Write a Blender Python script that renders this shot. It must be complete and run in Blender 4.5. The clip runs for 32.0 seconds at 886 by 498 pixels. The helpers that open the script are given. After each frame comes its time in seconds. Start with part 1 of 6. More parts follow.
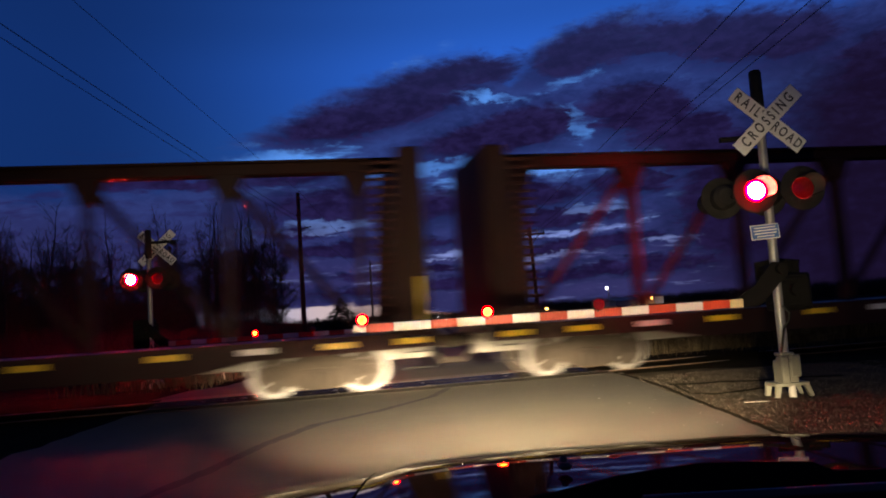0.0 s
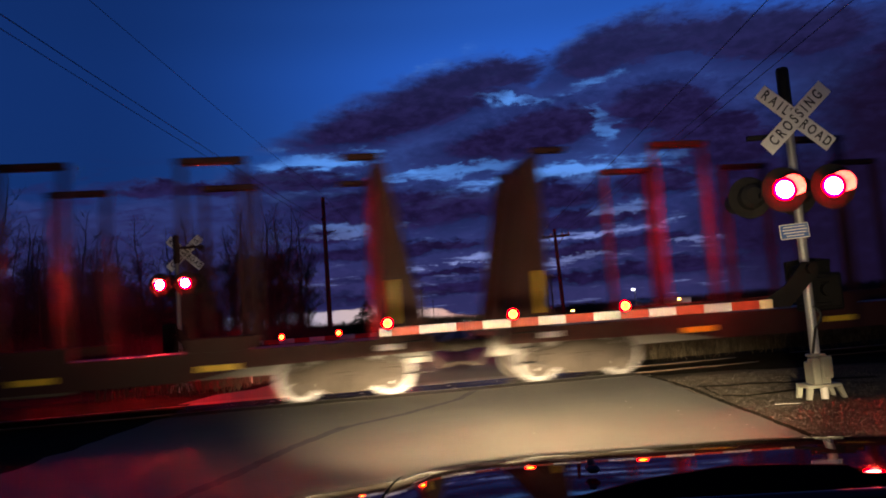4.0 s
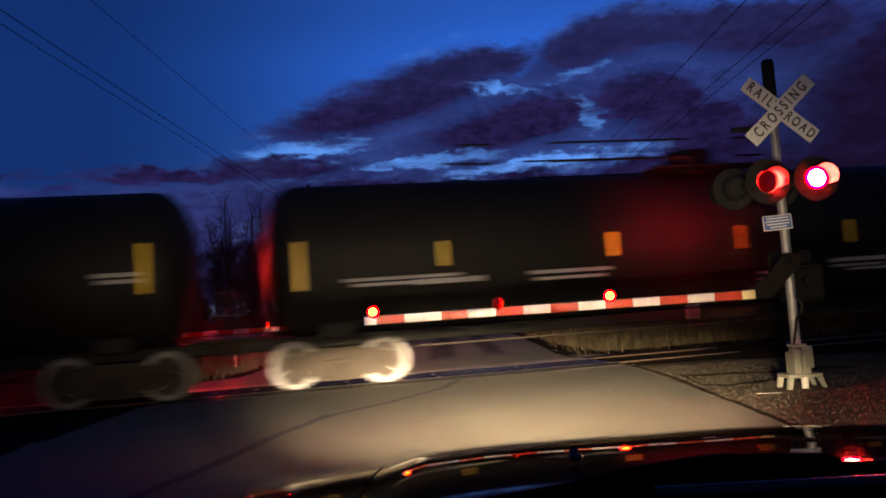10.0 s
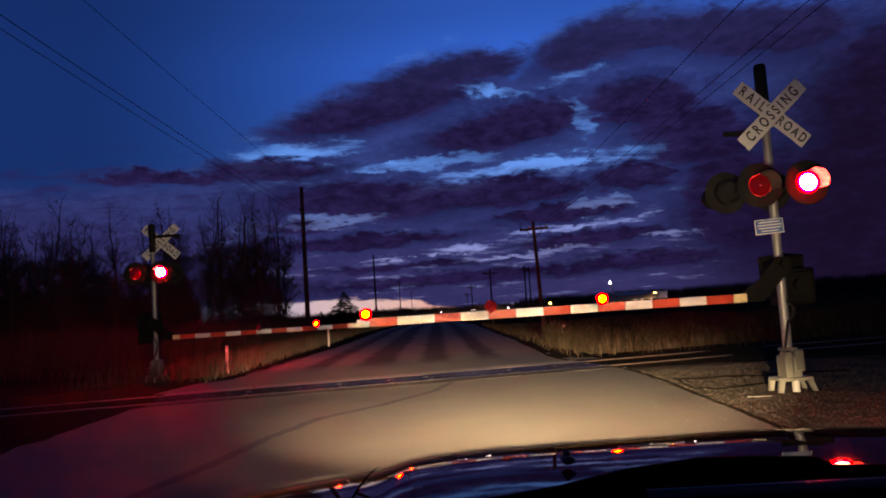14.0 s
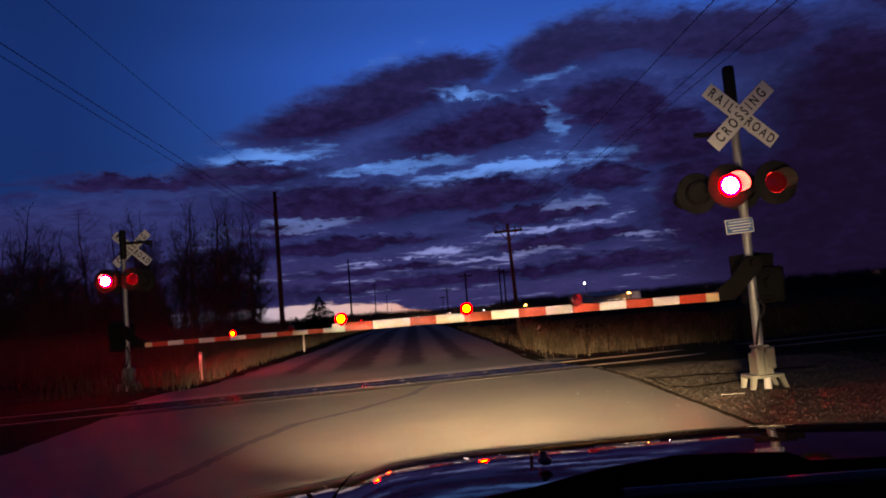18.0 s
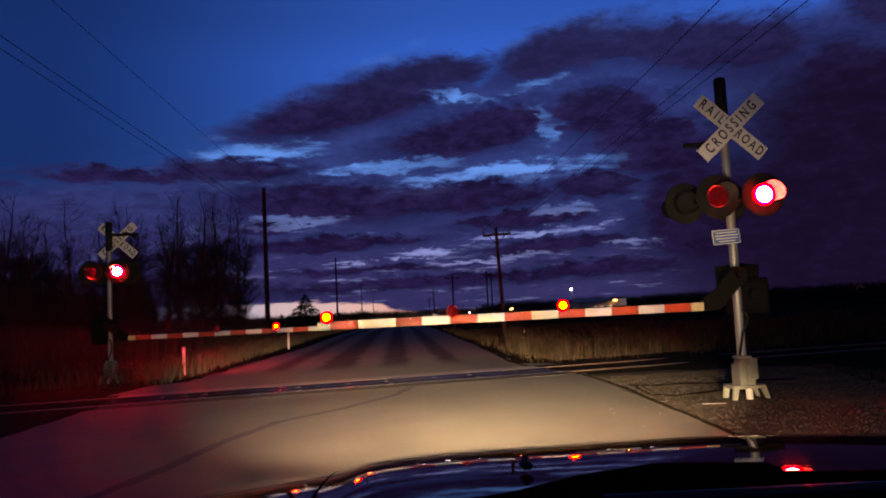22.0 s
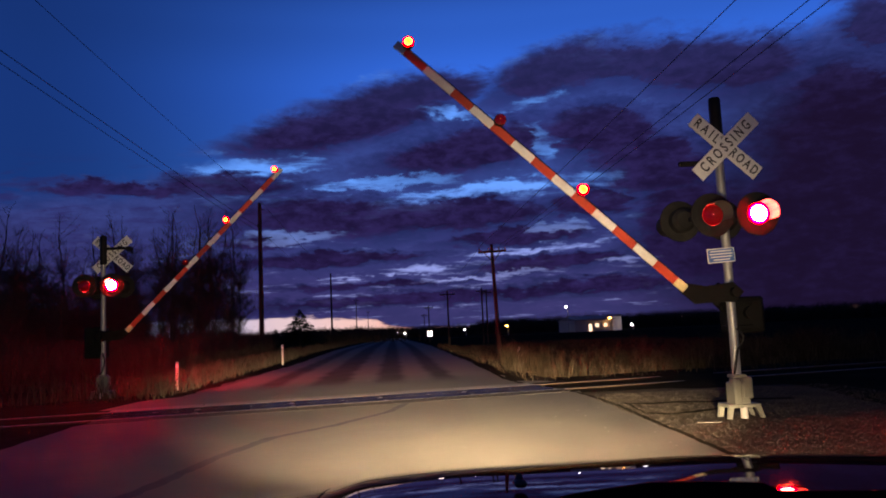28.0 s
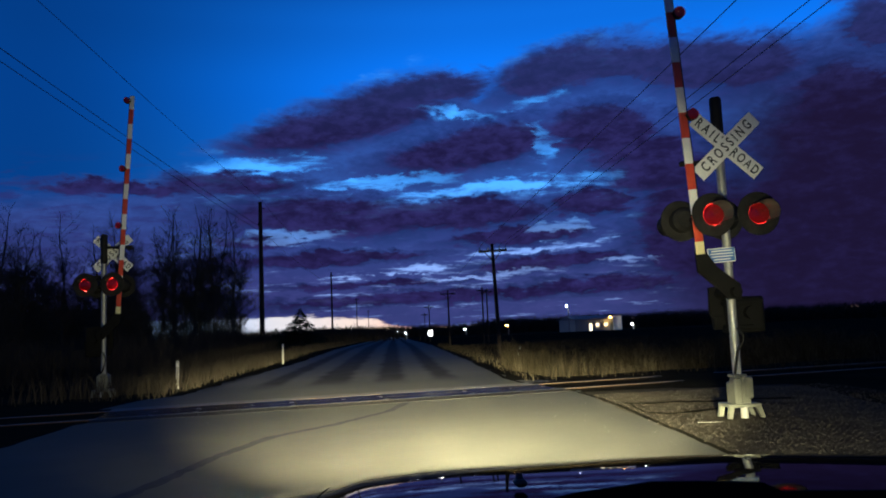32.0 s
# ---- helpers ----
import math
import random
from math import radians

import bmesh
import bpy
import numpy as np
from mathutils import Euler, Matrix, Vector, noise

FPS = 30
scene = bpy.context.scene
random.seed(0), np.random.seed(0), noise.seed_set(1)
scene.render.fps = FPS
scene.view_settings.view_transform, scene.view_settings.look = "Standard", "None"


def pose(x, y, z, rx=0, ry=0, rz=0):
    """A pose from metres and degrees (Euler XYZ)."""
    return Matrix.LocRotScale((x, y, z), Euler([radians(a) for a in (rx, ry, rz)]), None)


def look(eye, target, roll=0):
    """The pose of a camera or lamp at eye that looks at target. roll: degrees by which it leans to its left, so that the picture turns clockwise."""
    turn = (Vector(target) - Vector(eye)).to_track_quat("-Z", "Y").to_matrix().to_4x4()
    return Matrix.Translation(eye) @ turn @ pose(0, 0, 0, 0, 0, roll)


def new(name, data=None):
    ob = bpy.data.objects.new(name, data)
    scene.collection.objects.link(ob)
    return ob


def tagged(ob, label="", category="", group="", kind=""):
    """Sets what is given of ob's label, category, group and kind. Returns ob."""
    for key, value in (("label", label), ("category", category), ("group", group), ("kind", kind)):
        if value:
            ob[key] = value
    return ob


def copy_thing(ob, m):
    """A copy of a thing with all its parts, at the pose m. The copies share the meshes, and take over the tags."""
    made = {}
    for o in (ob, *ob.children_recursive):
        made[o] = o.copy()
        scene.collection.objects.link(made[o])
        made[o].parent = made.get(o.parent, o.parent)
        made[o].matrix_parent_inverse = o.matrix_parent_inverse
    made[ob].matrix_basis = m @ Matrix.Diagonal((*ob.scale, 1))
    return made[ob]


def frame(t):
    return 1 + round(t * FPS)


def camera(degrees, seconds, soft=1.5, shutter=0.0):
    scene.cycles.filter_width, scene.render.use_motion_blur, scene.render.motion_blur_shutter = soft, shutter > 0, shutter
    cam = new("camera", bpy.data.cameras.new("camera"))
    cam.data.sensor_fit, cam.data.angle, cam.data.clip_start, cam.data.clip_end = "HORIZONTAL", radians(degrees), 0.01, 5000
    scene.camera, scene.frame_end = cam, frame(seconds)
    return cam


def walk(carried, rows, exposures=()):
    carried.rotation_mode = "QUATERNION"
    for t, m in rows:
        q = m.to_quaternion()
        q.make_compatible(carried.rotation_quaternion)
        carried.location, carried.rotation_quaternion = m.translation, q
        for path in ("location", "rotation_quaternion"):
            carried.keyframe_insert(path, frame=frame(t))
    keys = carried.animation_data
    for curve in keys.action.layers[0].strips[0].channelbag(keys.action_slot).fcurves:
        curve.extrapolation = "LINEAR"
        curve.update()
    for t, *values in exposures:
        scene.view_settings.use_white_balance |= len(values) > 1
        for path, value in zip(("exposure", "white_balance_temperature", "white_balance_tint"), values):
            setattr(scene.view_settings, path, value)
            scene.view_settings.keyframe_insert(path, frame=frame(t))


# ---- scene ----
LENS = 61.036
EYE = (0.0, 0.0, 1.43)
TURNS = [
    (0, 94.972, 3.832, -0.721), (0.5, 95.027, 3.997, -0.250), (1, 95.104, 3.987, 0.411), (1.5, 95.134, 3.793, 1.080),
    (2, 95.251, 4.100, 1.430), (2.5, 95.270, 4.269, 1.469), (3, 95.271, 4.286, 1.369), (3.5, 95.294, 4.274, 1.254),
    (5.5, 95.329, 3.866, 1.047), (6, 95.331, 3.798, 0.962), (6.5, 95.353, 3.881, 0.905), (7, 95.224, 3.644, 0.850),
    (7.5, 95.233, 3.811, 0.647), (8, 95.119, 3.710, 0.359), (8.5, 95.189, 3.844, 0.096), (9, 95.034, 3.869, 0.129),
    (9.5, 94.637, 3.860, 0.225), (10, 94.396, 3.919, 0.087), (10.5, 94.391, 4.119, 0.031), (11, 94.230, 3.957, -0.120),
    (11.5, 94.396, 4.210, -0.240), (12, 94.504, 4.105, -0.269), (12.5, 94.577, 4.022, -0.377), (13, 94.587, 3.917, -0.368),
    (13.5, 94.547, 3.874, -0.361), (14, 94.556, 3.747, -0.464), (14.5, 94.563, 3.738, -0.505), (16.5, 94.822, 3.116, -0.632),
    (17, 94.934, 4.014, -0.993), (17.5, 94.816, 4.652, -1.616), (18, 94.653, 4.597, -2.320), (18.5, 94.558, 4.426, -2.898),
    (19, 94.492, 4.221, -2.889), (19.5, 94.417, 4.143, -3.032), (20, 94.351, 3.913, -3.232), (20.5, 94.354, 3.781, -3.265),
    (21, 94.521, 3.553, -3.282), (21.5, 94.632, 3.099, -3.344), (22, 94.722, 2.912, -3.377), (22.5, 94.864, 2.838, -3.389),
    (23, 94.990, 2.843, -3.445), (23.5, 95.127, 2.781, -3.506), (24, 95.276, 2.656, -3.573), (24.5, 95.400, 2.638, -3.610),
    (25, 95.506, 2.672, -3.651), (25.5, 95.611, 2.625, -3.703), (27.5, 95.970, 2.592, -3.711), (28, 95.947, 2.500, -3.766),
    (28.5, 96.011, 2.508, -3.784), (29, 96.038, 2.446, -3.732), (29.5, 96.032, 2.527, -3.747), (30, 96.013, 2.459, -3.746),
    (30.5, 96.023, 2.483, -3.719), (31, 95.962, 2.415, -3.769), (31.5, 95.961, 2.436, -3.745), (32, 95.899, 2.414, -3.734),
]
cam = camera(LENS, 32.0, soft=1.9, shutter=0.45)
walk(cam, [(t, pose(*EYE, rx, ry, rz)) for t, rx, ry, rz in TURNS], exposures=[(0.0, 0.05, 7500.0, 30.0), (3.0, 0.05, 7500.0, 30.0), (6.0, 0.02, 7400.0, 33.0), (8.0, 0.25, 7400.0, 33.0), (9.0, -0.02, 7600.0, 35.0), (11.0, 0.25, 7400.0, 31.0), (13.0, 0.20, 7700.0, 35.0), (14.0, 0.08, 8100.0, 40.0), (25.5, 0.06, 8200.0, 42.0), (28.0, 0.38, 7700.0, 38.0), (31.60, 0.60, 7300.0, 31.0), (31.72, 0.72, 6450.0, 4.0), (32.0, 0.76, 6450.0, 4.0)])

# ---- world: a dusk sky with a broken cloud deck ----
world = bpy.data.worlds.new("dusk_sky")
scene.world = world
world.use_nodes = True
WT = world.node_tree
WT.nodes.clear()


def wn(kind, **props):
    node = WT.nodes.new(kind)
    for key, value in props.items():
        if key == "op":
            node.operation = value
        elif key == "noise_dims":
            node.noise_dimensions = value
    return node


def wput(socket, value):
    if isinstance(value, bpy.types.NodeSocket):
        WT.links.new(value, socket)
    else:
        socket.default_value = value


def wm(op, a, b=0.0, c=None):
    node = wn("ShaderNodeMath", op=op)
    wput(node.inputs[0], a)
    wput(node.inputs[1], b)
    if c is not None:
        wput(node.inputs[2], c)
    return node.outputs[0]


def wrange(v, a, b, lo=0.0, hi=1.0, smooth=True):
    node = wn("ShaderNodeMapRange")
    node.interpolation_type = "SMOOTHSTEP" if smooth else "LINEAR"
    for i, x in enumerate((v, a, b, lo, hi)):
        wput(node.inputs[i], x)
    return node.outputs[0]


def wramp(v, stops, mode="EASE"):
    node = wn("ShaderNodeValToRGB")
    node.color_ramp.interpolation = mode
    els = node.color_ramp.elements
    while len(els) < len(stops):
        els.new(0.5)
    for e, (p, c) in zip(els, stops):
        e.position = p
        e.color = (*c, 1) if isinstance(c, tuple) else (c, c, c, 1)
    wput(node.inputs[0], v)
    return node.outputs[0]


def wmix(f, a, b):
    node = wn("ShaderNodeMix")
    node.data_type = "RGBA"
    wput(node.inputs[0], f)
    wput(node.inputs[6], a if isinstance(a, bpy.types.NodeSocket) else (*a, 1))
    wput(node.inputs[7], b if isinstance(b, bpy.types.NodeSocket) else (*b, 1))
    return node.outputs[2]


def wnoise(vec, scale, detail=5.0, rough=0.55, distortion=0.0):
    node = wn("ShaderNodeTexNoise")
    wput(node.inputs["Vector"], vec)
    node.inputs["Scale"].default_value = scale
    node.inputs["Detail"].default_value = detail
    node.inputs["Roughness"].default_value = rough
    node.inputs["Distortion"].default_value = distortion
    return node.outputs[0]


def wvec(x, y, z=0.0):
    node = wn("ShaderNodeCombineXYZ")
    for i, v in enumerate((x, y, z)):
        wput(node.inputs[i], v)
    return node.outputs[0]


sep = wn("ShaderNodeSeparateXYZ")
WT.links.new(wn("ShaderNodeTexCoord").outputs["Generated"], sep.inputs[0])
dx, dy, dz = sep.outputs
AZ = wm("MULTIPLY", wm("ARCTAN2", dx, dy), 57.2958)
EL = wm("MULTIPLY", wm("ARCSINE", dz), 57.2958)
# the cloud deck as a flat layer seen in perspective
low = wm("ADD", wm("MAXIMUM", dz, 0.0), 0.11)
PX, PY = wm("DIVIDE", dx, low), wm("DIVIDE", dy, low)
deck = wvec(wm("MULTIPLY", PX, 0.8), wm("MULTIPLY", PY, 1.25), 3.7)
# billows in the angles of view, flatter near the skyline
ang = wvec(wm("MULTIPLY", AZ, 0.055), wm("MULTIPLY", EL, 0.15), 1.3)
n_big = wnoise(ang, 1.5, 6.0, 0.56, 0.5)
n_mid = wnoise(ang, 3.6, 6.0, 0.6, 0.7)
n_edge = wnoise(ang, 8.0, 4.0, 0.6, 0.4)
n_tuft = wnoise(wvec(wm("MULTIPLY", AZ, 0.09), wm("MULTIPLY", EL, 0.17), 6.1), 11.0, 5.0, 0.6, 0.3)
n_deck = wnoise(deck, 1.5, 6.0, 0.58, 0.5)
n_fine = wnoise(deck, 5.5, 5.0, 0.62, 0.3)
# the upper rim of the clouds, in degrees over the bearing
rim = wm("MULTIPLY", wramp(wm("MULTIPLY_ADD", AZ, 1 / 90, 0.5),
        [(0.0, 0.36), (0.20, 0.39), (0.30, 0.42), (0.355, 0.47), (0.382, 0.515), (0.42, 0.58), (0.459, 0.622), (0.498, 0.68), (0.523, 0.70), (0.553, 0.695), (0.578, 0.65), (0.595, 0.685),
         (0.632, 0.725), (0.675, 0.738), (0.719, 0.735), (0.762, 0.715), (0.79, 0.70), (0.84, 0.695), (0.868, 0.72), (0.893, 0.80), (1.0, 0.95)], "LINEAR"), 30.0)
lift = wm("MULTIPLY", wm("SUBTRACT", n_mid, 0.5), 2.2)
lift = wm("ADD", lift, wm("MULTIPLY", wm("SUBTRACT", n_big, 0.5), 1.2))
depth_in = wm("ADD", wm("SUBTRACT", rim, EL), wm("SUBTRACT", lift, 1.6))
cover = wrange(wm("ADD", depth_in, wm("MULTIPLY", wm("SUBTRACT", n_edge, 0.5), 1.8)), -0.8, 1.6)
# the open sky: deep blue above, lighter towards the deck
clear = wramp(wm("DIVIDE", EL, 45.0),
              [(0.0, (0.020, 0.085, 0.26)), (0.22, (0.008, 0.115, 0.49)), (0.40, (0.004, 0.105, 0.54)),
               (0.50, (0.0035, 0.075, 0.38)), (0.60, (0.0025, 0.035, 0.17)), (0.75, (0.002, 0.013, 0.07)), (1.0, (0.0015, 0.009, 0.05))])
clear = wmix(wrange(AZ, 8.0, -26.0, 0.0, 0.94), clear, (0.0008, 0.019, 0.104))
# dark billows, low banks and bright gaps: bearing, height, half width, half depth and tilt in degrees, with ragged edges
BILLOWS = [
    (-5.2, 15.1, 5.8, 1.3, 10), (-0.5, 16.5, 5.4, 1.7, 12), (3.2, 18.0, 4.0, 1.0, 4), (6.6, 13.4, 6.7, 1.7, 8), (13.7, 18.8, 5.4, 1.5, 10), (19.1, 18.7, 4.5, 1.3, -2), (25.6, 17.5, 5.9, 1.8, -5), (16.9, 14.1, 4.3, 1.8, -2), (20.1, 11.2, 4.5, 2.4, -2), (15.5, 8.7, 3.3, 1.0, -2), (-4.3, 8.6, 7.9, 1.6, -2), (4.7, 8.5, 7.9, 1.2, 0), (10.1, 6.7, 5.8, 0.7, 2),
]
LOW_BANKS = [
    (-5.0, 5.5, 9.5, 0.5, 1), (12.4, 4.5, 6.2, 0.7, 3), (16.4, 2.6, 7.8, 0.7, 0), (1.5, 2.2, 13.8, 0.5, 1), (-11.8, 11.0, 4.9, 0.8, 0), (33.1, 13.7, 4.1, 3.5, -2), (31.4, 6.1, 6.4, 7.1, -2), (35.2, 18.6, 2.2, 1.8, -2), (-19.0, 10.6, 5.8, 0.5, 0), (-9.5, 6.9, 3.7, 0.4, 0), (22.8, 6.2, 5.2, 4.4, -2), (-1.8, 3.4, 6.7, 0.3, 0),
]
GAPS = [
    (15.7, 10.7, 2.5, 0.8, 8), (7.7, 10.3, 5.4, 0.5, 2), (12.5, 13.4, 0.7, 1.6, -2), (5.5, 16.0, 2.5, 0.4, -10), (11.7, 5.6, 4.6, 0.3, 3), (0.3, 4.5, 3.8, 0.3, 2), (-6.6, 7.2, 3.7, 0.4, 1), (18.1, 4.3, 2.4, 0.2, -2), (-8.2, 12.6, 4.5, 0.6, 3), (-0.7, 11.2, 5.8, 0.4, 2), (13.4, 7.2, 2.5, 0.3, -2), (6.6, 3.7, 5.0, 0.2, 2), (10.6, 16.5, 2.5, 0.5, 8),
]
az_w = wm("ADD", AZ, wm("ADD", wm("MULTIPLY", wm("SUBTRACT", n_mid, 0.5), 6.0), wm("MULTIPLY", wm("SUBTRACT", n_edge, 0.5), 3.0)))
el_w = wm("ADD", EL, wm("ADD", wm("MULTIPLY", wm("SUBTRACT", n_big, 0.5), 1.4), wm("ADD", wm("MULTIPLY", wm("SUBTRACT", n_edge, 0.5), 1.6), wm("MULTIPLY", wm("SUBTRACT", n_tuft, 0.5), 0.9))))


def patches(spots, outer, inner):
    total = None
    for a_, e_, w_, h_, tilt in spots:
        c_, s_ = math.cos(radians(tilt)), math.sin(radians(tilt))
        da, de = wm("SUBTRACT", az_w, a_), wm("SUBTRACT", el_w, e_)
        u_ = wm("MULTIPLY_ADD", da, c_ / w_, wm("MULTIPLY", de, s_ / w_))
        v_ = wm("MULTIPLY_ADD", de, c_ / h_, wm("MULTIPLY", da, -s_ / h_))
        m_ = wrange(wm("MULTIPLY_ADD", u_, u_, wm("MULTIPLY", v_, v_)), outer, inner)
        total = m_ if total is None else wm("MAXIMUM", total, m_)
    return total


mass = wm("MAXIMUM", patches(BILLOWS, 2.9, 0.5), patches(LOW_BANKS, 2.2, 0.4))
bright = patches(GAPS, 2.2, 0.1)
gap_noise = wm("ADD", wm("MULTIPLY", n_deck, 0.40), wm("ADD", wm("MULTIPLY", n_mid, 0.25), wm("MULTIPLY", n_fine, 0.40)))
gap_bias = wm("SUBTRACT", wm("MULTIPLY", bright, 0.115), wm("ADD", wrange(AZ, 19.0, 26.0, 0.0, 0.14), 0.025))
gaps = wrange(wm("ADD", gap_noise, gap_bias), 0.53, 0.67)
shade = wm("ADD", wm("MULTIPLY", n_edge, 0.35), wm("ADD", wm("MULTIPLY", n_mid, 0.3), wm("MULTIPLY", n_tuft, 0.35)))
body = wmix(wrange(shade, 0.40, 0.62), (0.0060, 0.0038, 0.024), (0.0135, 0.0105, 0.060))
body = wmix(wrange(EL, 13.0, 20.0, 0.0, 0.40), body, (0.0115, 0.0240, 0.105))
dark_low = wm("MAXIMUM", wm("MULTIPLY", wrange(az_w, 15.0, 27.0), wrange(el_w, 14.0, 7.0)), wm("MULTIPLY", wrange(az_w, 20.0, 30.0), wrange(el_w, 20.0, 12.0)))
between = wmix(wrange(EL, 2.0, 12.0), (0.024, 0.021, 0.092), (0.017, 0.041, 0.170))
between = wmix(wrange(shade, 0.42, 0.60, 0.45, 0.0), between, (0.010, 0.0105, 0.055))
gap_col = wmix(wrange(EL, 3.0, 12.0), (0.17, 0.25, 0.55), (0.050, 0.27, 0.78))
cloud = wmix(gaps, between, gap_col)
cloud = wmix(wm("MULTIPLY", mass, wm("MULTIPLY_ADD", bright, -0.35, 0.95)), cloud, body)
cloud = wmix(wm("MULTIPLY", dark_low, wrange(shade, 0.38, 0.64, 0.96, 0.74)), cloud, (0.0058, 0.0036, 0.0165))
sky = wmix(wm("MAXIMUM", wm("MULTIPLY", cover, wm("MULTIPLY_ADD", dark_low, 0.1, 0.9)), mass), clear, cloud)
# thin dark wisps over the open sky on the left
wisp = wm("MULTIPLY", wrange(n_fine, 0.50, 0.66), wm("MULTIPLY", wrange(EL, 13.5, 9.0), wrange(AZ, -6.0, -14.0)))
sky = wmix(wm("MULTIPLY", wisp, 0.7), sky, (0.012, 0.013, 0.075))
# the last pale light under the deck, low in the west
ragged = wm("ADD", EL, wm("MULTIPLY", wm("SUBTRACT", wnoise(wvec(wm("MULTIPLY", AZ, 0.35), wm("MULTIPLY", EL, 1.6), 8.0), 1.0, 6.0, 0.65), 0.5), 1.5))
ceiling_edge = wramp(wm("MULTIPLY_ADD", AZ, 1 / 60, 0.6), [(0.0, 0.125), (0.35, 0.125), (0.50, 0.115), (0.55, 0.10), (0.58, 0.08), (0.597, 0.04), (0.612, 0.0), (1.0, 0.0)], "LINEAR")
pale = wrange(wm("SUBTRACT", wm("MULTIPLY", ceiling_edge, 10.0), ragged), -0.08, 0.18)
pale_col = wramp(wm("MULTIPLY_ADD", AZ, 1 / 60, 0.6), [(0.0, (0.10, 0.20, 0.42)), (0.35, (0.20, 0.30, 0.50)), (0.47, (0.42, 0.39, 0.42)), (0.56, (0.50, 0.39, 0.36)), (0.62, (0.55, 0.30, 0.24))])
sky = wmix(pale, sky, pale_col)
# behind the camera the deck is plain and dark
sky = wmix(wrange(dy, 0.15, -0.3), sky, (0.004, 0.016, 0.07))
bg = wn("ShaderNodeBackground")
WT.links.new(sky, bg.inputs["Color"])
bg.inputs["Strength"].default_value = 1.2
WT.links.new(bg.outputs[0], wn("ShaderNodeOutputWorld").inputs[0])

# ---- the car's headlights: warm dipped beams, wide and flat ----
def beam(name, eye, target, watts, cone, blend, flat, colour):
    lamp = bpy.data.lights.new(name, "SPOT")
    lamp.energy, lamp.spot_size, lamp.spot_blend, lamp.color = watts, radians(cone), blend, colour
    lamp.shadow_soft_size = 0.07
    ob = new(name, lamp)
    ob.matrix_world = look(eye, target) @ Matrix.Diagonal((1.0, flat, 1.0, 1.0))
    return ob


BEAM = (1.0, 0.93, 0.60)
for side in (-0.28, 1.42):
    tagged(beam("headlight_beam", (side, 2.33, 0.82), (side + 0.45, 12.3, -0.05), 29000, 46, 1.0, 0.23, BEAM), kind="structure")
    tagged(beam("headlight_wide_beam", (side, 2.33, 0.82), (side + 1.6, 12.3, -0.55), 1400, 80, 1.0, 0.13, BEAM), kind="structure")
    tagged(beam("headlight_far_beam", (side, 2.33, 0.83), (side - 0.95, 12.3, 0.47), 24000, 32, 1.0, 0.15, BEAM), kind="structure")
    tagged(beam("headlight_spill", (side, 2.33, 0.84), (side - 0.2, 12.3, 2.1), 1250, 94, 1.0, 0.42, BEAM), kind="structure")

